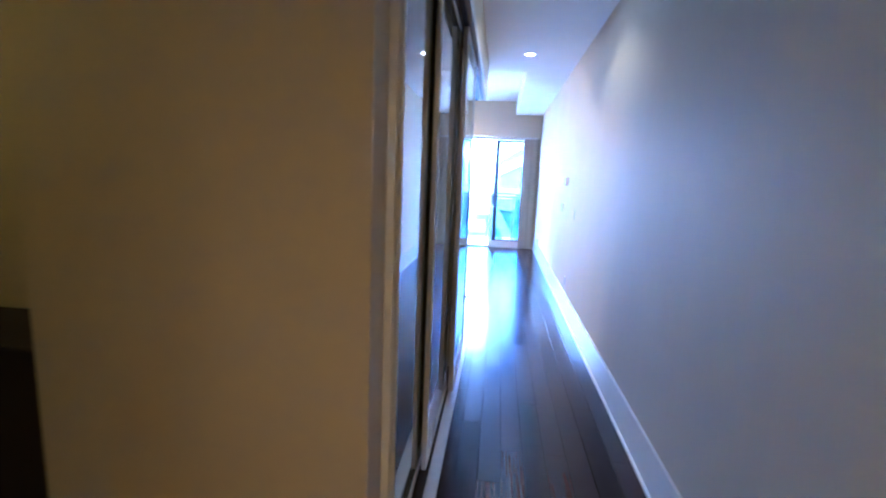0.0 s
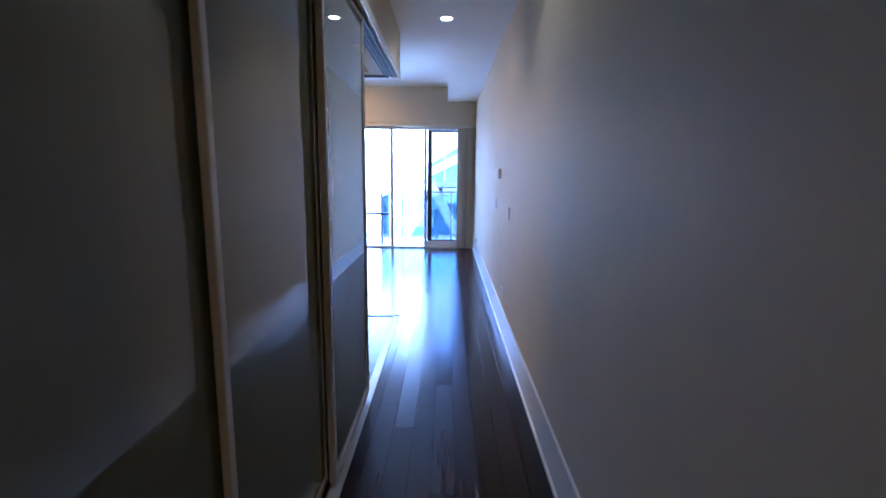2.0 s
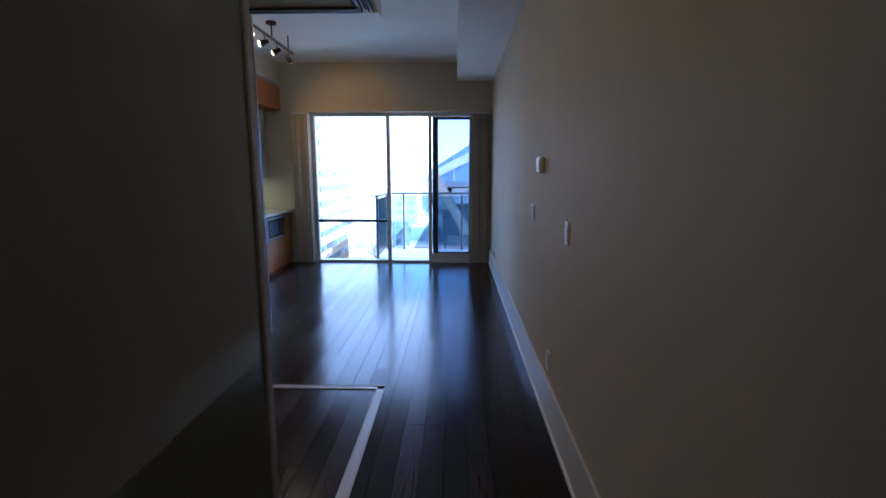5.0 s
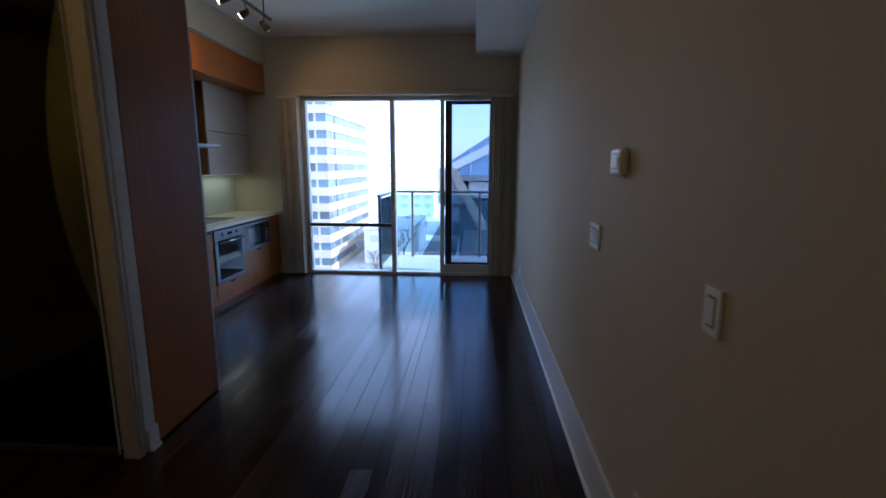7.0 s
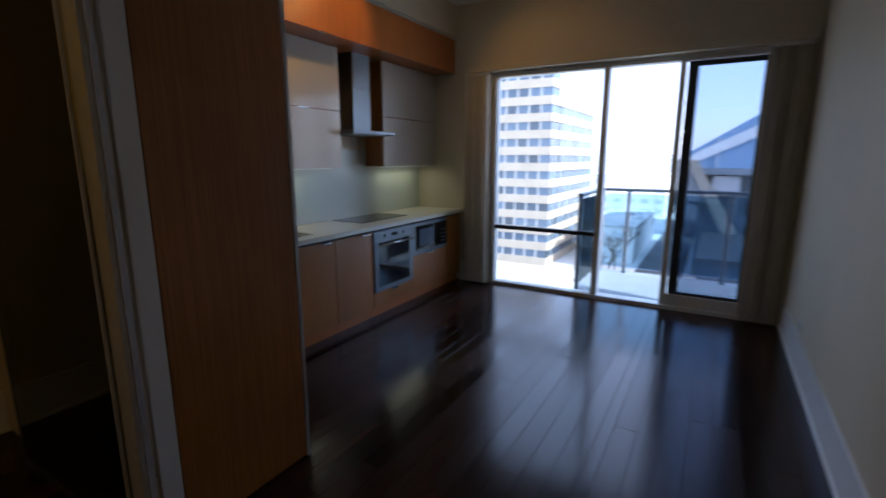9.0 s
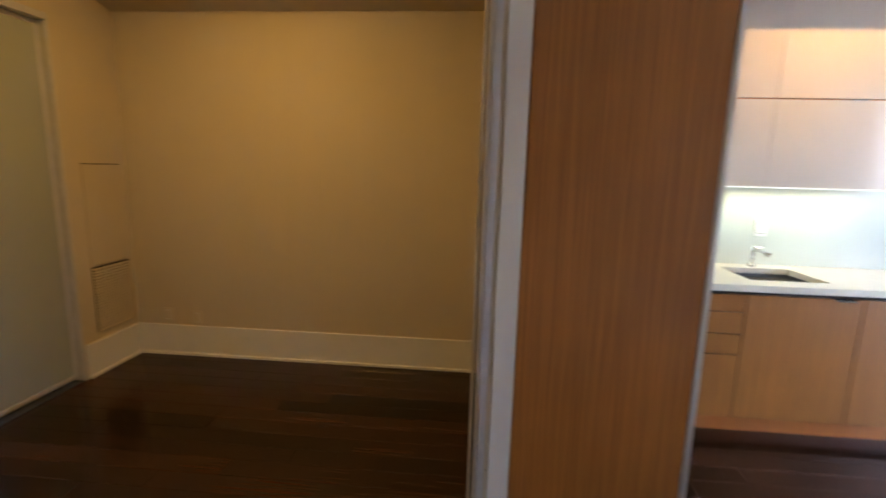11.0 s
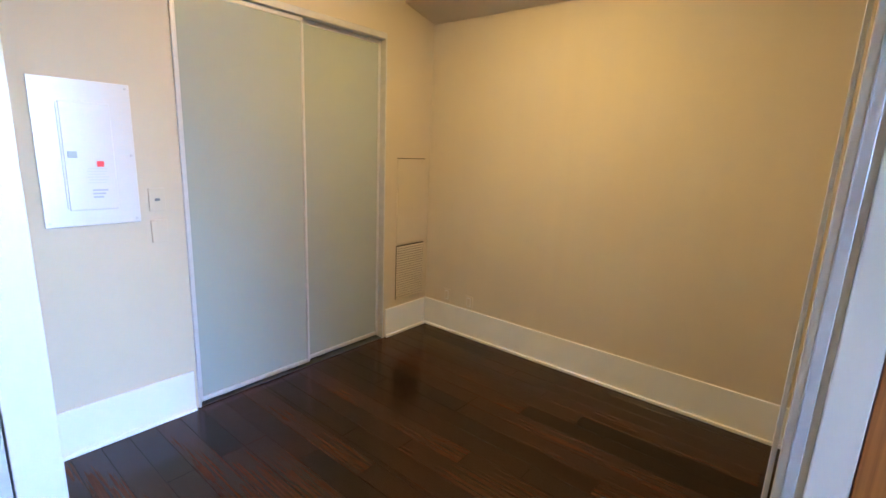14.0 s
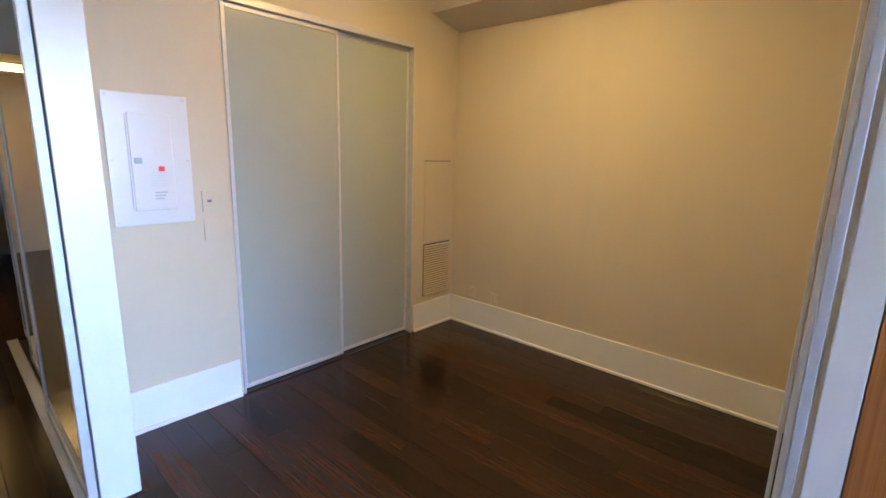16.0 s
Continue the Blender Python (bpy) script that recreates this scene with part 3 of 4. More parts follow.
# bathroom glimpsed beside the stub
van = thing("vanity", "dark wood bathroom vanity with a dark top", "vanity", (-2.75, -9.05, 0))
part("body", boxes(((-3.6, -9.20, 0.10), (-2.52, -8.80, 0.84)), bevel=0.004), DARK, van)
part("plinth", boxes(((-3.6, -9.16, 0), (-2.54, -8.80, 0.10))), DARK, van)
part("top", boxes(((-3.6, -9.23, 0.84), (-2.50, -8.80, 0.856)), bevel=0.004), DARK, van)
bl = thing("ceiling_light", "small bathroom ceiling light with a warm diffuser", "ceiling light", (-3.2, -9.9, 2.40))
part("stem_plate", boxes(((-3.28, -9.98, 2.44), (-3.12, -9.82, LOW + 0.002)), bevel=0.003), STEEL, bl)
part("diffuser", boxes(((-3.42, -10.02, 2.37), (-2.98, -9.78, 2.44)), bevel=0.01, segments=2), BATH_DIFFUSER, bl)

# ---- kitchen ----
pan = thing("pantry_cabinet", "tall oak veneer pantry cabinet with a grey edge strip", "cabinet", (-2.9, -3.92, 0))
part("door_panel", boxes(((-2.353, -4.235, 0.012), (-2.335, -3.602, 2.92)), bevel=0.0015), VENEER, pan)
part("carcass", boxes(((-3.995, -4.235, 0.0), (-2.356, -3.602, 2.92))), VENEER, pan)
part("edge_strip", boxes(((-3.37, -3.600, 0.0), (-2.333, -3.578, 2.92)), bevel=0.0015), EDGE, pan, "grey metal edge strip")
structure("bulkhead_pantry", boxes(((-3.44, -4.224, 2.922), (-2.34, -3.58, HIGH))), PAINT, "painted bulkhead above the pantry", "bulkhead")

FX = -3.37


def tab_pull(y, z, parent, w=0.10):
    return part("handle", boxes(((FX - 0.002, y - w / 2, z - 0.004), (FX + 0.022, y + w / 2, z - 0.001)), ((FX + 0.018, y - w / 2, z - 0.014), (FX + 0.022, y + w / 2, z - 0.001))),
                CHROME, parent, "chrome tab handle")


def base_unit(y0, y1, fronts, label):
    th = thing("base_cabinet", label, "cabinet", (-3.7, (y0 + y1) / 2, 0), "kitchen base cabinets")
    part("carcass", boxes(((-3.98, y0, 0.10), (FX - 0.02, y1, 0.85))), DARK, th)
    part("toe_kick", boxes(((-3.43, y0, 0.0), (-3.412, y1, 0.10))), VENEER_LIT, th)
    for z0, z1, pull in fronts:
        f = part("front", boxes(((FX - 0.02, y0 + 0.0015, z0 + 0.002), (FX, y1 - 0.0015, z1 - 0.002)), bevel=0.0012), VENEER, th)
        if pull:
            tab_pull((y0 + y1) / 2 if pull == 1 else pull, z1, f)
    return th


base_unit(-3.575, -2.872, ((0.10, 0.49, 0), (0.49, 0.615, 0), (0.615, 0.745, 0), (0.745, 0.85, 0)), "oak veneer base cabinet with four drawers")
base_unit(-2.868, -2.252, ((0.10, 0.85, -2.36),), "oak veneer sink base cabinet with a plain door")
base_unit(-2.248, -1.752, ((0.10, 0.85, -1.86),), "oak veneer base cabinet with a plain door")
base_unit(-1.748, -1.102, ((0.10, 0.245, 1),), "oak veneer drawer unit under the built-in oven")
base_unit(-1.098, -0.372, ((0.10, 0.495, 1),), "oak veneer drawer unit under the built-in microwave")
base_unit(-0.368, -0.02, ((0.10, 0.85, 0),), "narrow oak veneer filler cabinet by the window wall")

ov = thing("oven", "built-in stainless steel oven with a dark glass door", "oven", (-3.6, -1.425, 0.25))
part("body", boxes(((-3.9, -1.742, 0.25), (FX - 0.002, -1.108, 0.848))), STEEL, ov)
part("control_panel", boxes(((FX - 0.002, -1.745, 0.745), (FX + 0.014, -1.105, 0.846)), bevel=0.002), STEEL, ov)
for yy in (-1.58, -1.27):
    part("knob", tube(bmesh.new(), (FX + 0.014, yy, 0.797), (FX + 0.034, yy, 0.797), 0.018, 0.016, sides=20), STEEL, ov, smooth=True)
part("clock", boxes(((FX + 0.0142, -1.475, 0.782), (FX + 0.0155, -1.375, 0.812))), BLACK, ov)
od = part("door", boxes(((FX - 0.002, -1.745, 0.255), (FX + 0.016, -1.105, 0.300)), ((FX - 0.002, -1.745, 0.300), (FX + 0.016, -1.685, 0.735)),
                        ((FX - 0.002, -1.165, 0.300), (FX + 0.016, -1.105, 0.735))), STEEL, ov)
part("window", boxes(((FX - 0.001, -1.685, 0.300), (FX + 0.015, -1.165, 0.735))), BLACK, od, "dark oven glass")
part("handle", tube(bmesh.new(), (FX + 0.055, -1.70, 0.715), (FX + 0.055, -1.15, 0.715), 0.010, sides=16), CHROME, od, smooth=True)
for yy in (-1.66, -1.19):
    part("handle_post", tube(bmesh.new(), (FX + 0.012, yy, 0.715), (FX + 0.052, yy, 0.715), 0.008, sides=12), CHROME, od)

mw = thing("microwave", "built-in steel-framed microwave with black glass", "microwave", (-3.6, -0.73, 0.5))
part("body", boxes(((-3.8, -1.09, 0.50), (FX - 0.002, -0.378, 0.845))), DARK, mw)
part("surround", boxes(((FX - 0.004, -1.092, 0.500), (FX + 0.008, -0.376, 0.540)), ((FX - 0.004, -1.092, 0.815), (FX + 0.008, -0.376, 0.847)),
                       ((FX - 0.004, -1.092, 0.540), (FX + 0.008, -1.040, 0.815))), STEEL, mw)
md = part("door", boxes(((FX - 0.003, -1.039, 0.542), (FX + 0.012, -0.53, 0.813)), bevel=0.002), BLACK, mw)
part("window", boxes(((FX + 0.0122, -0.97, 0.585), (FX + 0.0130, -0.66, 0.775))), FACADE_GLASS, md)
part("keypad", boxes(((FX - 0.003, -0.527, 0.542), (FX + 0.012, -0.378, 0.813)), bevel=0.002), BLACK, mw)
for r in range(4):
    for c in range(3):
        part("key", boxes(((FX + 0.0122, -0.505 + c * 0.038, 0.575 + r * 0.045), (FX + 0.0130, -0.480 + c * 0.038, 0.592 + r * 0.045))), GREY_PLASTIC, mw)

# worktop with an opening for the sink
SX0, SX1, SY0, SY1 = -3.87, -3.49, -2.80, -2.36
ct = thing("worktop", "cream quartz kitchen worktop with an undermount sink", "worktop", (-3.67, -1.8, 0.87))
bm = bmesh.new()
outer = ((-3.998, -3.577), (-3.345, -3.577), (-3.345, -0.004), (-3.998, -0.004))
inner = ((SX0, SY0), (SX1, SY0), (SX1, SY1), (SX0, SY1))
loops = [[bm.verts.new((x, y, z)) for x, y in ring] for z in (0.872, 0.91) for ring in (outer, inner)]
lo_out, lo_in, hi_out, hi_in = loops
for k in range(4):
    j = (k + 1) % 4
    bm.faces.new((hi_out[k], hi_out[j], hi_in[j], hi_in[k]))
    bm.faces.new((lo_out[j], lo_out[k], lo_in[k], lo_in[j]))
    bm.faces.new((lo_out[k], lo_out[j], hi_out[j], hi_out[k]))
    bm.faces.new((lo_in[j], lo_in[k], hi_in[k], hi_in[j]))
part("slab", bm, QUARTZ, ct)
part("rail", boxes(((-3.39, -3.577, 0.852), (-3.372, -0.02, 0.872))), DARK, ct)
sk = thing("sink", "rectangular stainless steel undermount sink", "sink", (-3.68, -2.58, 0.70))
part("bowl", boxes(((SX0 - 0.003, SY0 - 0.003, 0.70), (SX1 + 0.003, SY1 + 0.003, 0.705)), ((SX0 - 0.003, SY0 - 0.003, 0.705), (SX0, SY1 + 0.003, 0.875)),
                   ((SX1, SY0 - 0.003, 0.705), (SX1 + 0.003, SY1 + 0.003, 0.875)), ((SX0, SY0 - 0.003, 0.705), (SX1, SY0, 0.875)),
                   ((SX0, SY1, 0.705), (SX1, SY1 + 0.003, 0.875))), STEEL, sk)
part("drain", tube(bmesh.new(), (-3.68, -2.58, 0.705), (-3.68, -2.58, 0.709), 0.04, sides=24), CHROME, sk)
fa = thing("faucet", "low chrome kitchen faucet with a flat spout", "faucet", (-3.93, -2.56, 0.91))
part("base", tube(bmesh.new(), (-3.93, -2.56, 0.91), (-3.93, -2.56, 0.925), 0.024, 0.022, sides=24), CHROME, fa, smooth=True)
part("riser", tube(bmesh.new(), (-3.93, -2.56, 0.925), (-3.93, -2.56, 1.025), 0.011, sides=20), CHROME, fa, smooth=True)
part("spout", boxes(((-3.94, -2.575, 1.020), (-3.76, -2.545, 1.034)), bevel=0.005, segments=2), CHROME, fa)
part("nozzle", tube(bmesh.new(), (-3.775, -2.56, 1.020), (-3.775, -2.56, 1.005), 0.010, sides=18), CHROME, fa, smooth=True)
part("lever", boxes(((-3.945, -2.565, 1.036), (-3.925, -2.50, 1.043)), bevel=0.002), CHROME, fa)
wall_plate("outlet", "white outlet on the glass backsplash", "outlet", (-3.994, -2.50, 1.165), "x+", 0.072, 0.112, 1)

hob = thing("cooktop", "flush black glass cooktop", "cooktop", (-3.77, -1.28, 0.91))
part("glass", boxes(((-3.965, -1.66, 0.91), (-3.56, -0.90, 0.916)), bevel=0.002), BLACK, hob)
for cx, cy, rr in ((-3.86, -1.48, 0.09), (-3.66, -1.48, 0.07), (-3.86, -1.08, 0.07), (-3.66, -1.08, 0.10)):
    bm = bmesh.new()
    o = [[bm.verts.new((cx + r * math.cos(k * math.tau / 32), cy + r * math.sin(k * math.tau / 32), 0.9164)) for k in range(32)] for r in (rr, rr - 0.003)]
    for k in range(32):
        bm.faces.new((o[0][k], o[0][(k + 1) % 32], o[1][(k + 1) % 32], o[1][k]))
    part("ring_mark", bm, GREY_PLASTIC, hob)
single("backsplash", boxes(((-3.9995, -3.577, 0.912), (-3.994, -0.003, 1.62))), SPLASH, "pale green back-painted glass backsplash", "backsplash")


def wall_unit(y0, y1, splits, label):
    th = thing("wall_cabinet", label, "cabinet", (-3.86, (y0 + y1) / 2, 1.445), "kitchen wall cabinets")
    part("carcass", boxes(((-3.993, y0 + 0.001, 1.447), (-3.752, y1 - 0.001, 2.528))), VENEER, th, "oak veneer cabinet box")
    for a, b in splits:
        part("door", boxes(((-3.750, a + 0.0015, 1.445), (-3.73, b - 0.0015, 1.962)), bevel=0.001), CABINET, th)
        part("door", boxes(((-3.750, a + 0.0015, 1.970), (-3.73, b - 0.0015, 2.526)), bevel=0.001), CABINET, th)
        part("finger_pull", boxes(((-3.748, (a + b) / 2 - 0.05, 1.962), (-3.722, (a + b) / 2 + 0.05, 1.966))), CHROME, th)
    part("led_strip", boxes(((-3.86, y0 + 0.06, 1.437), (-3.82, y1 - 0.06, 1.4465))), LED, th)
    return th


wall_unit(-3.575, -1.735, ((-3.575, -2.66), (-2.66, -1.735)), "glossy beige lacquered wall cabinet in an oak box")
wall_unit(-1.075, -0.03, ((-1.075, -0.03),), "glossy beige lacquered wall cabinet in an oak box")
bxs = ((-3.575, -2.66), (-2.66, -1.735), (-1.735, -1.075), (-1.075, -0.004))
for a, b in bxs:
    th = thing("top_cabinet", "oak veneer bridging cabinet lit by the track lights", "cabinet", (-3.72, (a + b) / 2, 2.53), "kitchen top cabinets")
    part("carcass", boxes(((-3.995, a + 0.001, 2.532), (-3.484, b - 0.001, 2.925))), VENEER_LIT, th)
    part("door", boxes(((-3.482, a + 0.0015, 2.530), (-3.462, b - 0.0015, 2.905)), bevel=0.001), VENEER_LIT, th)
    part("tab", boxes(((-3.480, (a + b) / 2 - 0.04, 2.524), (-3.452, (a + b) / 2 + 0.04, 2.529))), CHROME, th)
structure("trim_kitchen_top", boxes(((-3.995, -3.577, 2.906), (-3.456, -0.003, 2.929)), bevel=0.001), EDGE, "grey trim strip above the wood cabinets", "trim")

hd = thing("range_hood", "stainless steel chimney range hood with a flat canopy", "range hood", (-3.78, -1.41, 1.76))
part("chimney", boxes(((-3.99, -1.535, 1.80), (-3.74, -1.275, 2.53)), bevel=0.003), STEEL, hd)
part("chimney_sleeve", boxes(((-3.985, -1.528, 2.20), (-3.735, -1.282, 2.528)), bevel=0.003), STEEL, hd)
part("canopy", boxes(((-3.99, -1.728, 1.765), (-3.58, -1.082, 1.80)), bevel=0.004), STEEL, hd)
part("filter", boxes(((-3.95, -1.68, 1.757), (-3.63, -1.13, 1.766))), GREY_PLASTIC, hd)
for k in range(4):
    part("button", tube(bmesh.new(), (-3.58, -1.47 + 0.04 * k, 1.783), (-3.577, -1.47 + 0.04 * k, 1.783), 0.006, sides=12), GREY_PLASTIC, hd)

# track light
tl = thing("track_light", "bronze ceiling track with four lit spotlights", "track light", (-2.76, -2.05, HIGH))
part("bar", boxes(((-2.775, -2.75, 3.085), (-2.745, -1.33, 3.11)), bevel=0.004), BRONZE, tl)
for yy in (-2.6, -2.05, -1.5):
    part("stem", tube(bmesh.new(), (-2.76, yy, 3.108), (-2.76, yy, HIGH), 0.007, sides=12), BRONZE, tl)
part("canopy", tube(bmesh.new(), (-2.76, -2.05, HIGH - 0.025), (-2.76, -2.05, HIGH), 0.06, sides=28), BRONZE, tl, smooth=True)
for yy, aim in ((-2.68, (-2.15, -3.15, 2.55)), (-2.30, (-3.46, -2.6, 2.72)), (-1.92, (-3.46, -2.0, 2.60)), (-1.50, (-2.3, -0.05, 2.2))):
    p0 = Vector((-2.76, yy, 2.985))
    d = (Vector(aim) - p0).normalized()
    head = part("head", tube(bmesh.new(), p0 - d * 0.055, p0 + d * 0.045, 0.024, 0.036, sides=22), BRONZE, tl, smooth=True)
    part("arm", tube(bmesh.new(), (-2.76, yy, 3.09), p0 - d * 0.02, 0.006, sides=10), BRONZE, tl)
    part("ring", tube(bmesh.new(), p0 + d * 0.030, p0 + d * 0.050, 0.037, 0.039, sides=24), BRASS, head, "brass ring", smooth=True)
    part("bulb", tube(bmesh.new(), p0 + d * 0.046, p0 + d * 0.056, 0.034, 0.024, sides=22), BULB, head, "lit bulb", smooth=True)
    spot_lamp("spot", p0 + d * 0.075, aim, SPOT_W, WARM, 85, 0.7, 0.03)

# ---- window wall ----
win = tagged(new("window_1"), "wide aluminium window with a sliding balcony door", "window", kind="structure")


def wpart(name, pairs, mat, label="", bevel=0.003):
    return part(name, boxes(*pairs, bevel=bevel), mat, win, label)


wpart("frame_head", [((WIN_L, 0.03, 2.445), (WIN_R, 0.15, WIN_TOP))], FRAME)
wpart("frame_sill", [((WIN_L, 0.02, -0.01), (WIN_R, 0.16, 0.035))], FRAME)
wpart("frame_jamb", [((WIN_L, 0.03, 0.035), (-2.925, 0.15, 2.445))], FRAME)
wpart("frame_jamb", [((-0.325, 0.03, 0.035), (WIN_R, 0.15, 2.445))], FRAME)
wpart("mullion", [((-1.735, 0.03, 0.035), (-1.670, 0.15, 2.445))], FRAME)
wpart("transom", [((-2.925, 0.05, 0.69), (-1.735, 0.13, 0.735))], FRAME_DARK)
pane = wpart("pane", [((-2.925, 0.085, 0.735), (-1.735, 0.091, 2.445))], CLEAR, bevel=0)
pane2 = wpart("pane", [((-2.925, 0.085, 0.035), (-1.735, 0.091, 0.69))], CLEAR, bevel=0)
wpart("door_stile", [((-1.035, 0.05, 0.035), (-0.975, 0.085, 2.445))], FRAME)
sd = tagged(new("balcony_door"), "dark framed sliding balcony door with tinted glass", "balcony door", kind="structure")
for nm, prs, mt in (("stile", [((-0.965, 0.09, 0.04), (-0.872, 0.125, 2.44))], FRAME_DARK), ("stile", [((-0.352, 0.09, 0.04), (-0.326, 0.125, 2.44))], FRAME_DARK),
                    ("top_rail", [((-0.872, 0.09, 2.395), (-0.352, 0.125, 2.44))], FRAME_DARK), ("bottom_rail", [((-0.872, 0.09, 0.12), (-0.352, 0.125, 0.175))], FRAME_DARK),
                    ("kick_rail", [((-0.975, 0.05, 0.036), (-0.326, 0.085, 0.15))], FRAME)):
    part(nm, boxes(*prs, bevel=0.003), mt, sd)
pane3 = part("pane", boxes(((-0.872, 0.104, 0.175), (-0.352, 0.110, 2.395))), TINTED, sd)
part("door_handle", boxes(((-0.985, 0.04, 1.0), (-0.965, 0.052, 1.2)), bevel=0.003), FRAME_DARK, sd)
for p in (pane, pane2, pane3):
    p.visible_shadow = False


def vertical_blind(x0, x1, count, label):
    th = thing("vertical_blind", label, "blind", ((x0 + x1) / 2, -0.06, 0), "window blinds")
    part("head_rail", boxes(((x0, -0.085, 2.468), (x1, -0.035, 2.50)), bevel=0.002), FRAME, th)
    for k in range(count):
        xx = x0 + (k + 0.5) * (x1 - x0) / count
        a = radians(62 + 14 * math.sin(k * 2.3))
        dx, dy = 0.042 * math.cos(a), 0.042 * math.sin(a)
        bm = bmesh.new()
        n = Vector((-dy, dx, 0)).normalized() * 0.0012
        cols = []
        for s in (-1, -0.33, 0.33, 1):
            bow = 0.006 * (1 - s * s)
            c = Vector((xx + dx * s, -0.062 + dy * s, 0)) + n.normalized() * bow
            cols.append([bm.verts.new((c + n * e) + Vector((0, 0, z))) for e in (-1, 1) for z in (0.02, 2.468)])
        for c0, c1 in zip(cols, cols[1:]):
            bm.faces.new((c0[0], c1[0], c1[1], c0[1]))
            bm.faces.new((c0[2], c0[3], c1[3], c1[2]))
            bm.faces.new((c0[0], c0[2], c1[2], c1[0]))
            bm.faces.new((c0[1], c1[1], c1[3], c0[3]))
        bm.faces.new((cols[0][0], cols[0][1], cols[0][3], cols[0][2]))
        bm.faces.new((cols[-1][0], cols[-1][2], cols[-1][3], cols[-1][1]))
        part("slat", bm, BLIND, th)
    return th


vertical_blind(-3.27, -2.965, 7, "beige vertical blind slats stacked beside the window")
vertical_blind(-0.345, -0.04, 7, "beige vertical blind slats stacked by the corner")
structure("trim_valance", boxes(((-3.29, -0.10, 2.50), (-0.002, 0.0, 2.56)), bevel=0.003), PAINT, "painted valance box above the window", "trim")

# ---- balcony ----
structure("balcony_slab", boxes(((-2.02, 0.2, -0.25), (1.2, 1.62, -0.02))), BALCONY, "grey balcony slab outside the window", "balcony")
br = thing("balcony_railing", "dark metal balcony railing with glass infill", "railing", (-0.8, 1.5, -0.02))
part("top_rail", boxes(((-1.985, 1.47, 1.10), (1.2, 1.53, 1.14)), bevel=0.006), RAIL, br)
part("top_rail", boxes(((-1.985, 0.25, 1.10), (-1.925, 1.47, 1.14)), bevel=0.006), RAIL, br)
for xx, yy in ((-1.955, 0.29), (-1.955, 1.5), (-1.62, 1.5), (-0.45, 1.5), (0.7, 1.5)):
    part("post", boxes(((xx - 0.022, yy - 0.022, -0.02), (xx + 0.022, yy + 0.022, 1.10)), bevel=0.004), RAIL, br)
for x0, x1 in ((-1.92, -1.65), (-1.59, -0.48), (-0.42, 0.67)):
    g = part("pane", boxes(((x0, 1.495, 0.06), (x1, 1.505, 1.07))), RAIL_GLASS, br)
    g.visible_shadow = False
g = part("pane", boxes(((-1.960, 0.33, 0.06), (-1.950, 1.46, 1.07))), RAIL_GLASS, br)
g.visible_shadow = False

# ---- city outside ----
GZ = -22.0
structure("ground", boxes(((-3000, -3000, GZ - 1), (3000, 3500, GZ))), GROUND, "pale sunlit city ground reaching the horizon", "ground")
structure("wall_below", boxes(((-4.2, -13.2, GZ), (0.2, 0.2, -0.252))), CONCRETE, "plain concrete storeys below the flat", "wall")
structure("road_1", boxes(((-60, 50, GZ), (90, 60, GZ + 0.05))), ASPHALT, "grey city street far below", "road")
structure("road_2", boxes(((-14, 62, GZ), (-5, 600, GZ + 0.05))), ASPHALT, "grey avenue running into the distance", "road")


def facade_window(w, h):
    return boxes(((-w / 2, -0.05, 0), (w / 2, 0.05, h)))


def office_tower(at, wx, wy, floors, label, pitch=3.45, cols_s=10, cols_e=8):
    """A banded office tower with its south and east faces glazed, window by window."""
    ox, oy = at
    th = thing("office_tower", label, "office building", (ox - wx / 2, oy + wy / 2, GZ))
    top = GZ + floors * pitch
    part("core", boxes(((ox - wx + 0.3, oy + 0.3, GZ), (ox - 0.3, oy + wy - 0.3, top))), CONCRETE, th)
    ws, we = None, None
    for f in range(floors):
        z = GZ + f * pitch
        part("spandrel", boxes(((ox - wx, oy, z), (ox, oy + wy, z + 1.75))), TOWER_BAND, th)
        for c in range(cols_s):
            step = wx / cols_s
            x = ox - step * (c + 0.5)
            if ws is None:
                ob = part("window", facade_window(step * 0.80, pitch - 1.75), FACADE_GLASS, th)
                ws = ob
            else:
                ob = new("window", ws.data)
                ob.parent = th
                ob.matrix_parent_inverse = ws.matrix_parent_inverse
            ob.location = (x, oy + 0.27, z + 1.75)
        for c in range(cols_e):
            step = wy / cols_e
            y = oy + step * (c + 0.5)
            if we is None:
                ob = part("window", facade_window(step * 0.88, pitch - 1.75), FACADE_GLASS, th)
                we = ob
            else:
                ob = new("window", we.data)
                ob.parent = th
                ob.matrix_parent_inverse = we.matrix_parent_inverse
            ob.location = (ox - 0.27, y, z + 1.75)
            ob.rotation_euler = (0, 0, math.pi / 2)
    part("parapet", boxes(((ox - wx, oy, top), (ox, oy + wy, top + 1.2))), TOWER_BAND, th)
    return th


office_tower((-31.5, 92), 34, 6, 16, "tall pale banded office tower with ribbon windows", cols_s=13, cols_e=2)
office_tower((-31.4, 98.02), 34, 32, 10, "lower sunlit wing of the banded office tower", cols_s=3, cols_e=10)


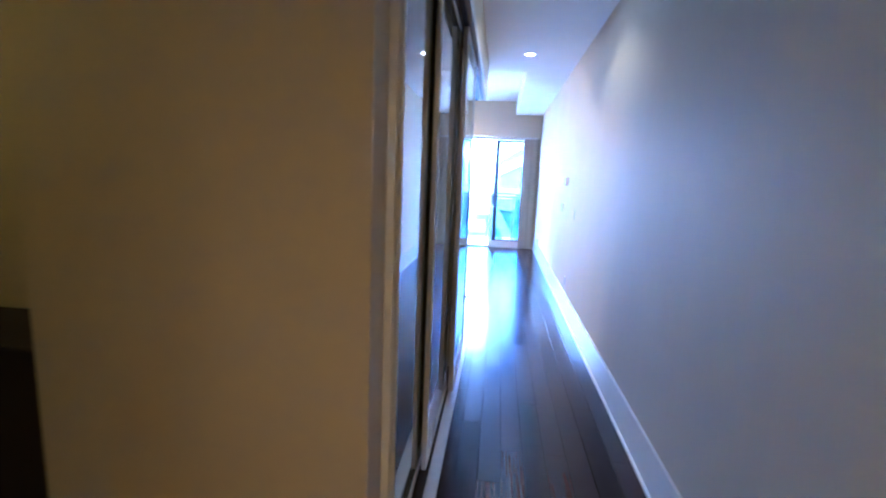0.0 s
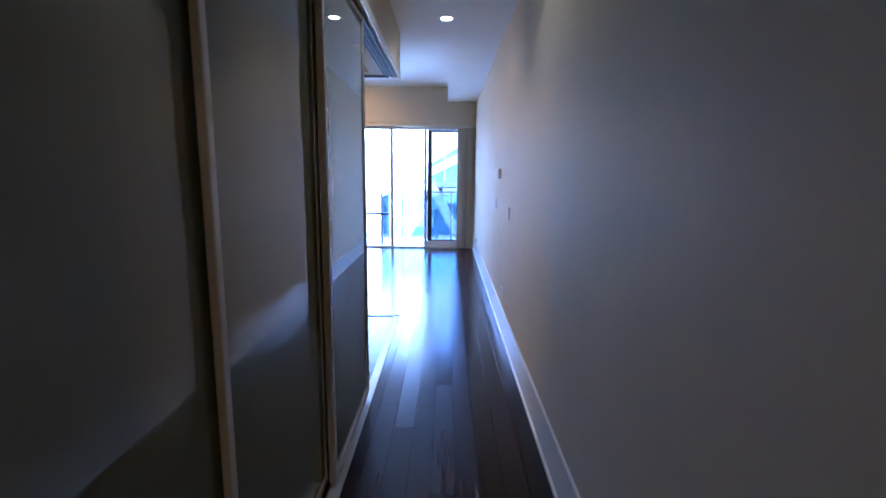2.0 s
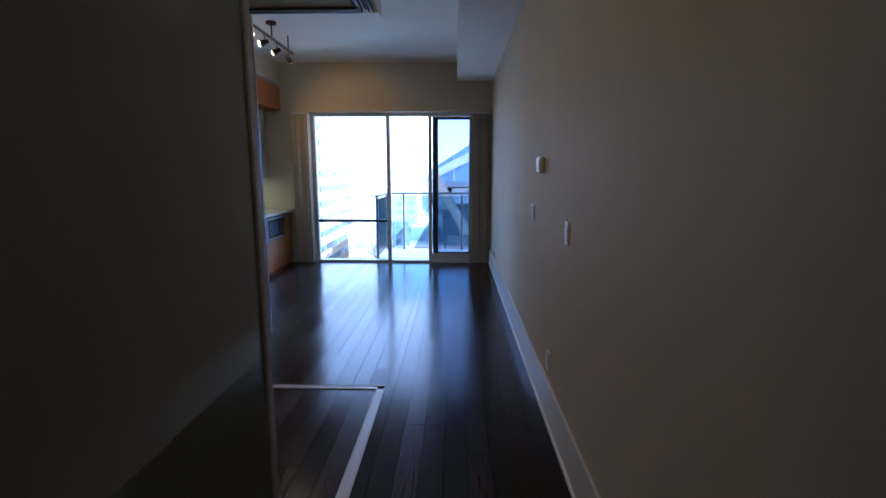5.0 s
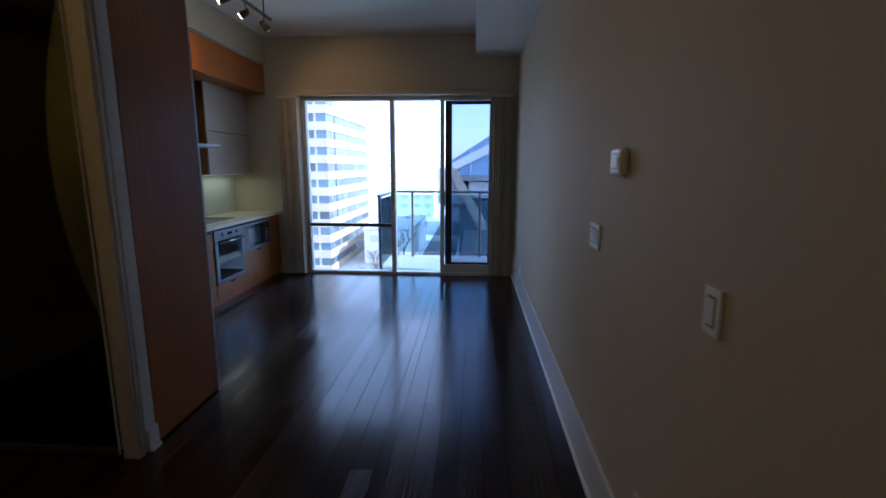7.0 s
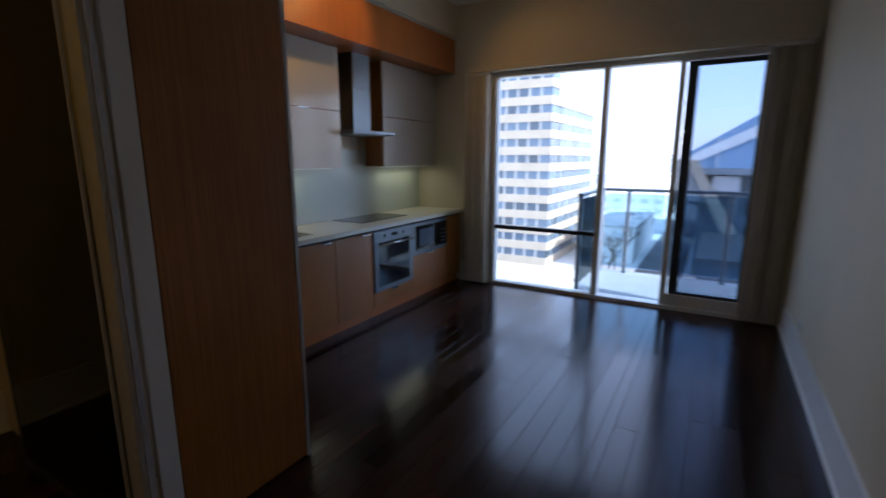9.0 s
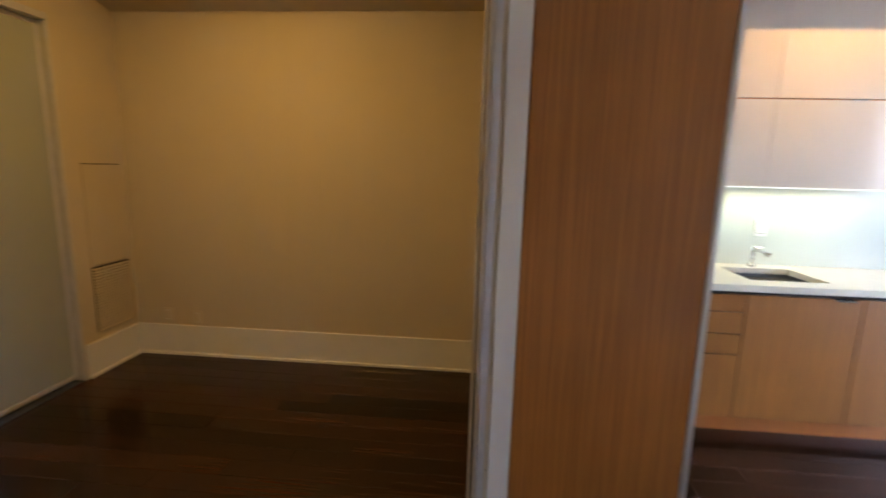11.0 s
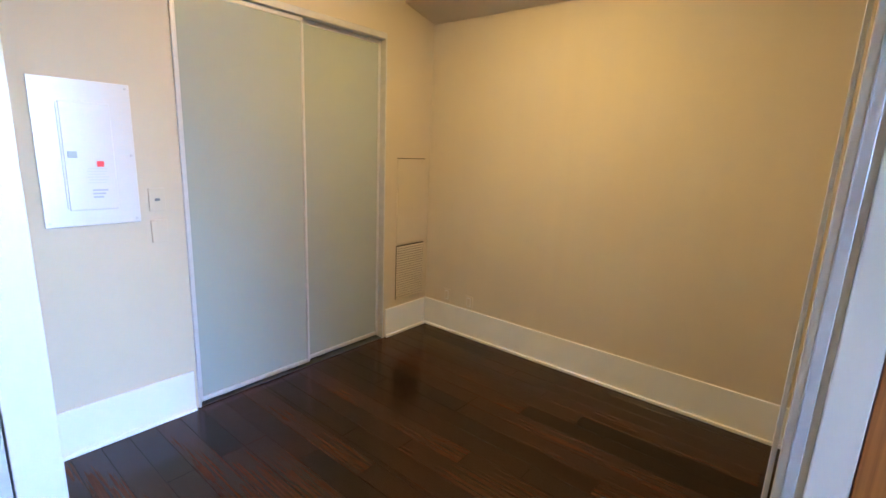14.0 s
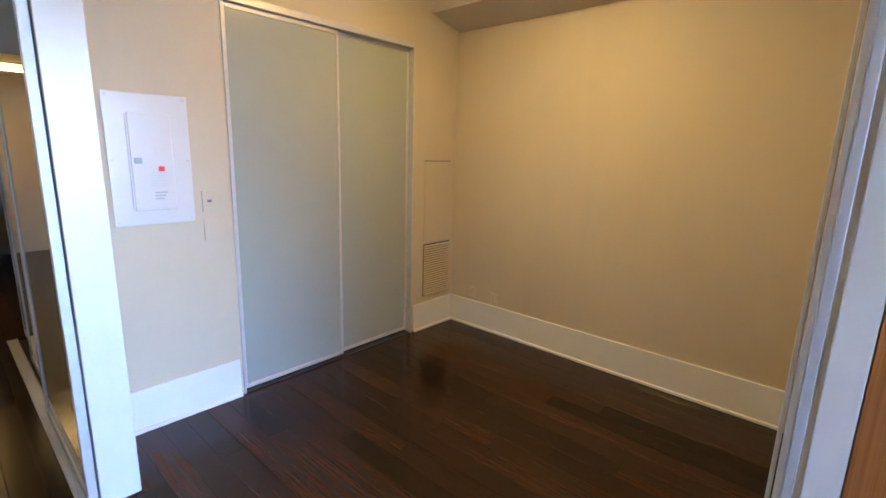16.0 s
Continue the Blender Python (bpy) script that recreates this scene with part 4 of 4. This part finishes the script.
def low_block(x0, x1, y0, y1, h, label, wall_mat=None, roof_mat=None):
    th = thing("low_building", label, "building", ((x0 + x1) / 2, (y0 + y1) / 2, GZ), "low city buildings")
    part("wall", boxes(((x0, y0, GZ), (x1, y1, GZ + h))), wall_mat or BAND, th)
    part("roof", boxes(((x0 - 0.3, y0 - 0.3, GZ + h), (x1 + 0.3, y1 + 0.3, GZ + h + 0.6))), roof_mat or ROOFING, th)
    n = max(2, int((x1 - x0) / 5))
    for k in range(n):
        xc = x0 + (k + 0.5) * (x1 - x0) / n
        for zf in range(int(h / 4)):
            part("window", boxes(((xc - 1.5, y0 - 0.08, GZ + zf * 4 + 1.2), (xc + 1.5, y0 + 0.02, GZ + zf * 4 + 3.0))), HAZED_GLASS, th)
    return th


low_block(-2, 26, 66, 92, 9.5, "low dark building with a flat dark roof", FACADE_GLASS, ASPHALT)
low_block(-27, -15.5, 104, 140, 8, "low pale building with a flat roof")
low_block(-4, 18, 150, 190, 14, "low pale building with a flat roof")
low_block(-60, -18, 200, 250, 16, "distant pale building with a flat roof")
low_block(-70, -20, 330, 380, 22, "distant pale building with a flat roof")
low_block(-3, 60, 260, 320, 17, "distant pale building with a flat roof")
low_block(-140, -40, 500, 560, 26, "distant pale block on the horizon")
low_block(-10, 120, 560, 640, 24, "distant pale block on the horizon")

# gallery with a sloping glazed roof, a pale diagonal band and a raking brace
def slanted(name, corners, y0, y1, mat, parent, label=""):
    """A slab whose outline is given as x and z corners, reaching from y0 to y1."""
    bm = bmesh.new()
    front = [bm.verts.new((x, y0, z)) for x, z in corners]
    back = [bm.verts.new((x, y1, z)) for x, z in corners]
    bm.faces.new(front)
    bm.faces.new(back[::-1])
    for k in range(len(corners)):
        j = (k + 1) % len(corners)
        bm.faces.new((front[k], back[k], back[j], front[j]))
    bmesh.ops.recalc_face_normals(bm, faces=list(bm.faces))
    return part(name, bm, mat, parent, label)


ga = thing("gallery_building", "large building with a blue sloping glazed roof", "building", (10, 110, GZ))
part("wall", boxes(((-3.6, 99, GZ), (60, 125, -0.4))), GALLERY, ga)
slanted("roof", ((-6.5, -0.3), (62, -0.3), (62, 45.6), (-6.5, 2.0)), 93, 127, BLUE_ROOF, ga)
slanted("band", ((-6.2, 0.5), (-4.6, 0.7), (62, 33.0), (62, 36.5), (-5.0, 2.3)), 92.6, 92.95, BAND, ga, "pale diagonal band")
part("eave", boxes(((-3.4, 92.4, -1.5), (62, 99, -0.35)), bevel=0.1), GALLERY, ga, "dark overhanging eave")
slanted("brace", ((-6.2, 1.2), (-4.2, 1.2), (8.6, -21.9), (6.2, -21.9)), 92.2, 94.4, TOWER_BAND, ga, "raking cream concrete brace")
slanted("gable", ((-8.2, -6.5), (-2.3, -6.5), (-6.2, 1.0), (-8.2, 1.0)), 94.6, 98.8, CONCRETE, ga, "tan gable wall")
part("bay", boxes(((-1.6, 94.6, -5.2), (2.9, 98.9, -1.7)), bevel=0.05), BAND, ga, "pale projecting bay")
for k in range(9):
    x = -1.2 + 7.0 * k
    part("rib", boxes(((x, 92.75, -0.3), (x + 0.22, 92.99, 2.0 + 0.6365 * (x + 6.5) - 0.3))), FRAME, ga)
for k in range(7):
    part("window", boxes(((4.0 + 5.2 * k, 98.9, -9.0), (8.2 + 5.2 * k, 99.1, -6.0))), FACADE_GLASS, ga)


def bare_tree(x, y, h, seed):
    rnd = random.Random(seed)
    th = thing("tree", "bare leafless street tree", "tree", (x, y, GZ), "street trees")
    part("trunk", tube(bmesh.new(), (x, y, GZ), (x, y, GZ + h * 0.45), 0.22, 0.14, sides=8), BARK, th)
    bm = bmesh.new()

    def grow(p, d, length, r, depth):
        q = p + d * length
        tube(bm, p, q, r, r * 0.6, sides=5, caps=False)
        if depth:
            for _ in range(3):
                nd = (d + Vector((rnd.uniform(-.8, .8), rnd.uniform(-.8, .8), rnd.uniform(-.1, .5)))).normalized()
                grow(p.lerp(q, rnd.uniform(0.6, 1)), nd, length * rnd.uniform(0.55, 0.8), r * 0.55, depth - 1)
    for _ in range(4):
        grow(Vector((x, y, GZ + h * rnd.uniform(0.3, 0.45))), Vector((rnd.uniform(-.6, .6), rnd.uniform(-.6, .6), 1)).normalized(), h * 0.3, 0.10, 3)
    part("crown", bm, BARK, th)


for k in range(9):
    bare_tree(-17 + 0.3 * (k % 3), 64 + k * 9, 8 + (k * 37 % 5) * 0.6, 10 + k)

# ---- floor boards and tiles ----
floor = structure("floor", boxes(((-4.2, -13.2, -0.25), (0.2, 0.2, -0.0125))), SLAB, "dark brown hardwood plank floor", "floor")
PLANK_MESH = {}


def piece_mesh(name, w, l, mat, edge):
    key = (name, round(w, 3), round(l, 3))
    if key not in PLANK_MESH:
        bm = bmesh.new()
        top = [bm.verts.new((sx * (w / 2 - edge), sy * (l / 2 - edge), 0)) for sx, sy in ((-1, -1), (1, -1), (1, 1), (-1, 1))]
        mid = [bm.verts.new((sx * w / 2, sy * l / 2, -edge)) for sx, sy in ((-1, -1), (1, -1), (1, 1), (-1, 1))]
        low = [bm.verts.new((sx * w / 2, sy * l / 2, -0.012)) for sx, sy in ((-1, -1), (1, -1), (1, 1), (-1, 1))]
        bm.faces.new(top)
        for k in range(4):
            j = (k + 1) % 4
            bm.faces.new((mid[k], mid[j], top[j], top[k]))
            bm.faces.new((low[k], low[j], mid[j], mid[k]))
        me = bpy.data.meshes.new(name)
        bm.to_mesh(me)
        bm.free()
        me.materials.append(mat)
        PLANK_MESH[key] = me
    return PLANK_MESH[key]


rng = random.Random(5)
PW = 0.1245


def lay(x0, x1, y0, y1):
    x = x1
    while x - 0.003 > x0:
        w = min(PW, x - x0)
        y = y0 - rng.choice((0, 0.3, 0.6, 0.9, 1.2))
        while y < y1:
            l = rng.choice((1.2, 1.5, 1.8))
            a, b = max(y, y0), min(y + l, y1)
            if b - a > 0.02:
                ob = new("plank", piece_mesh("plank", round(w - 0.0009, 4), round(b - a - 0.0009, 3), PLANK, 0.0012))
                ob.location = (x - w / 2, (a + b) / 2, 0)
                ob.rotation_euler = (rng.gauss(0, 0.0006), rng.gauss(0, 0.004), 0)
                ob.parent = floor
            y += l
        x -= PW


lay(-1.066, -0.0, -12.99, -0.0)
lay(-1.32, -1.066, -12.99, -9.13)
lay(-2.40, -1.066, -4.687, -0.0)
lay(-3.43, -2.40, -3.60, -0.0)
lay(-2.40, -1.13, -7.12, -4.738)
lay(-3.995, -2.40, -7.12, -4.305)
TS = 0.30
for i in range(7):
    for j in range(6):
        ob = new("tile", piece_mesh("tile", TS - 0.003, TS - 0.003, TILE, 0.002))
        ob.location = (-1.475 - TS * i, -10.65 + TS * j, 0)
        ob.parent = floor
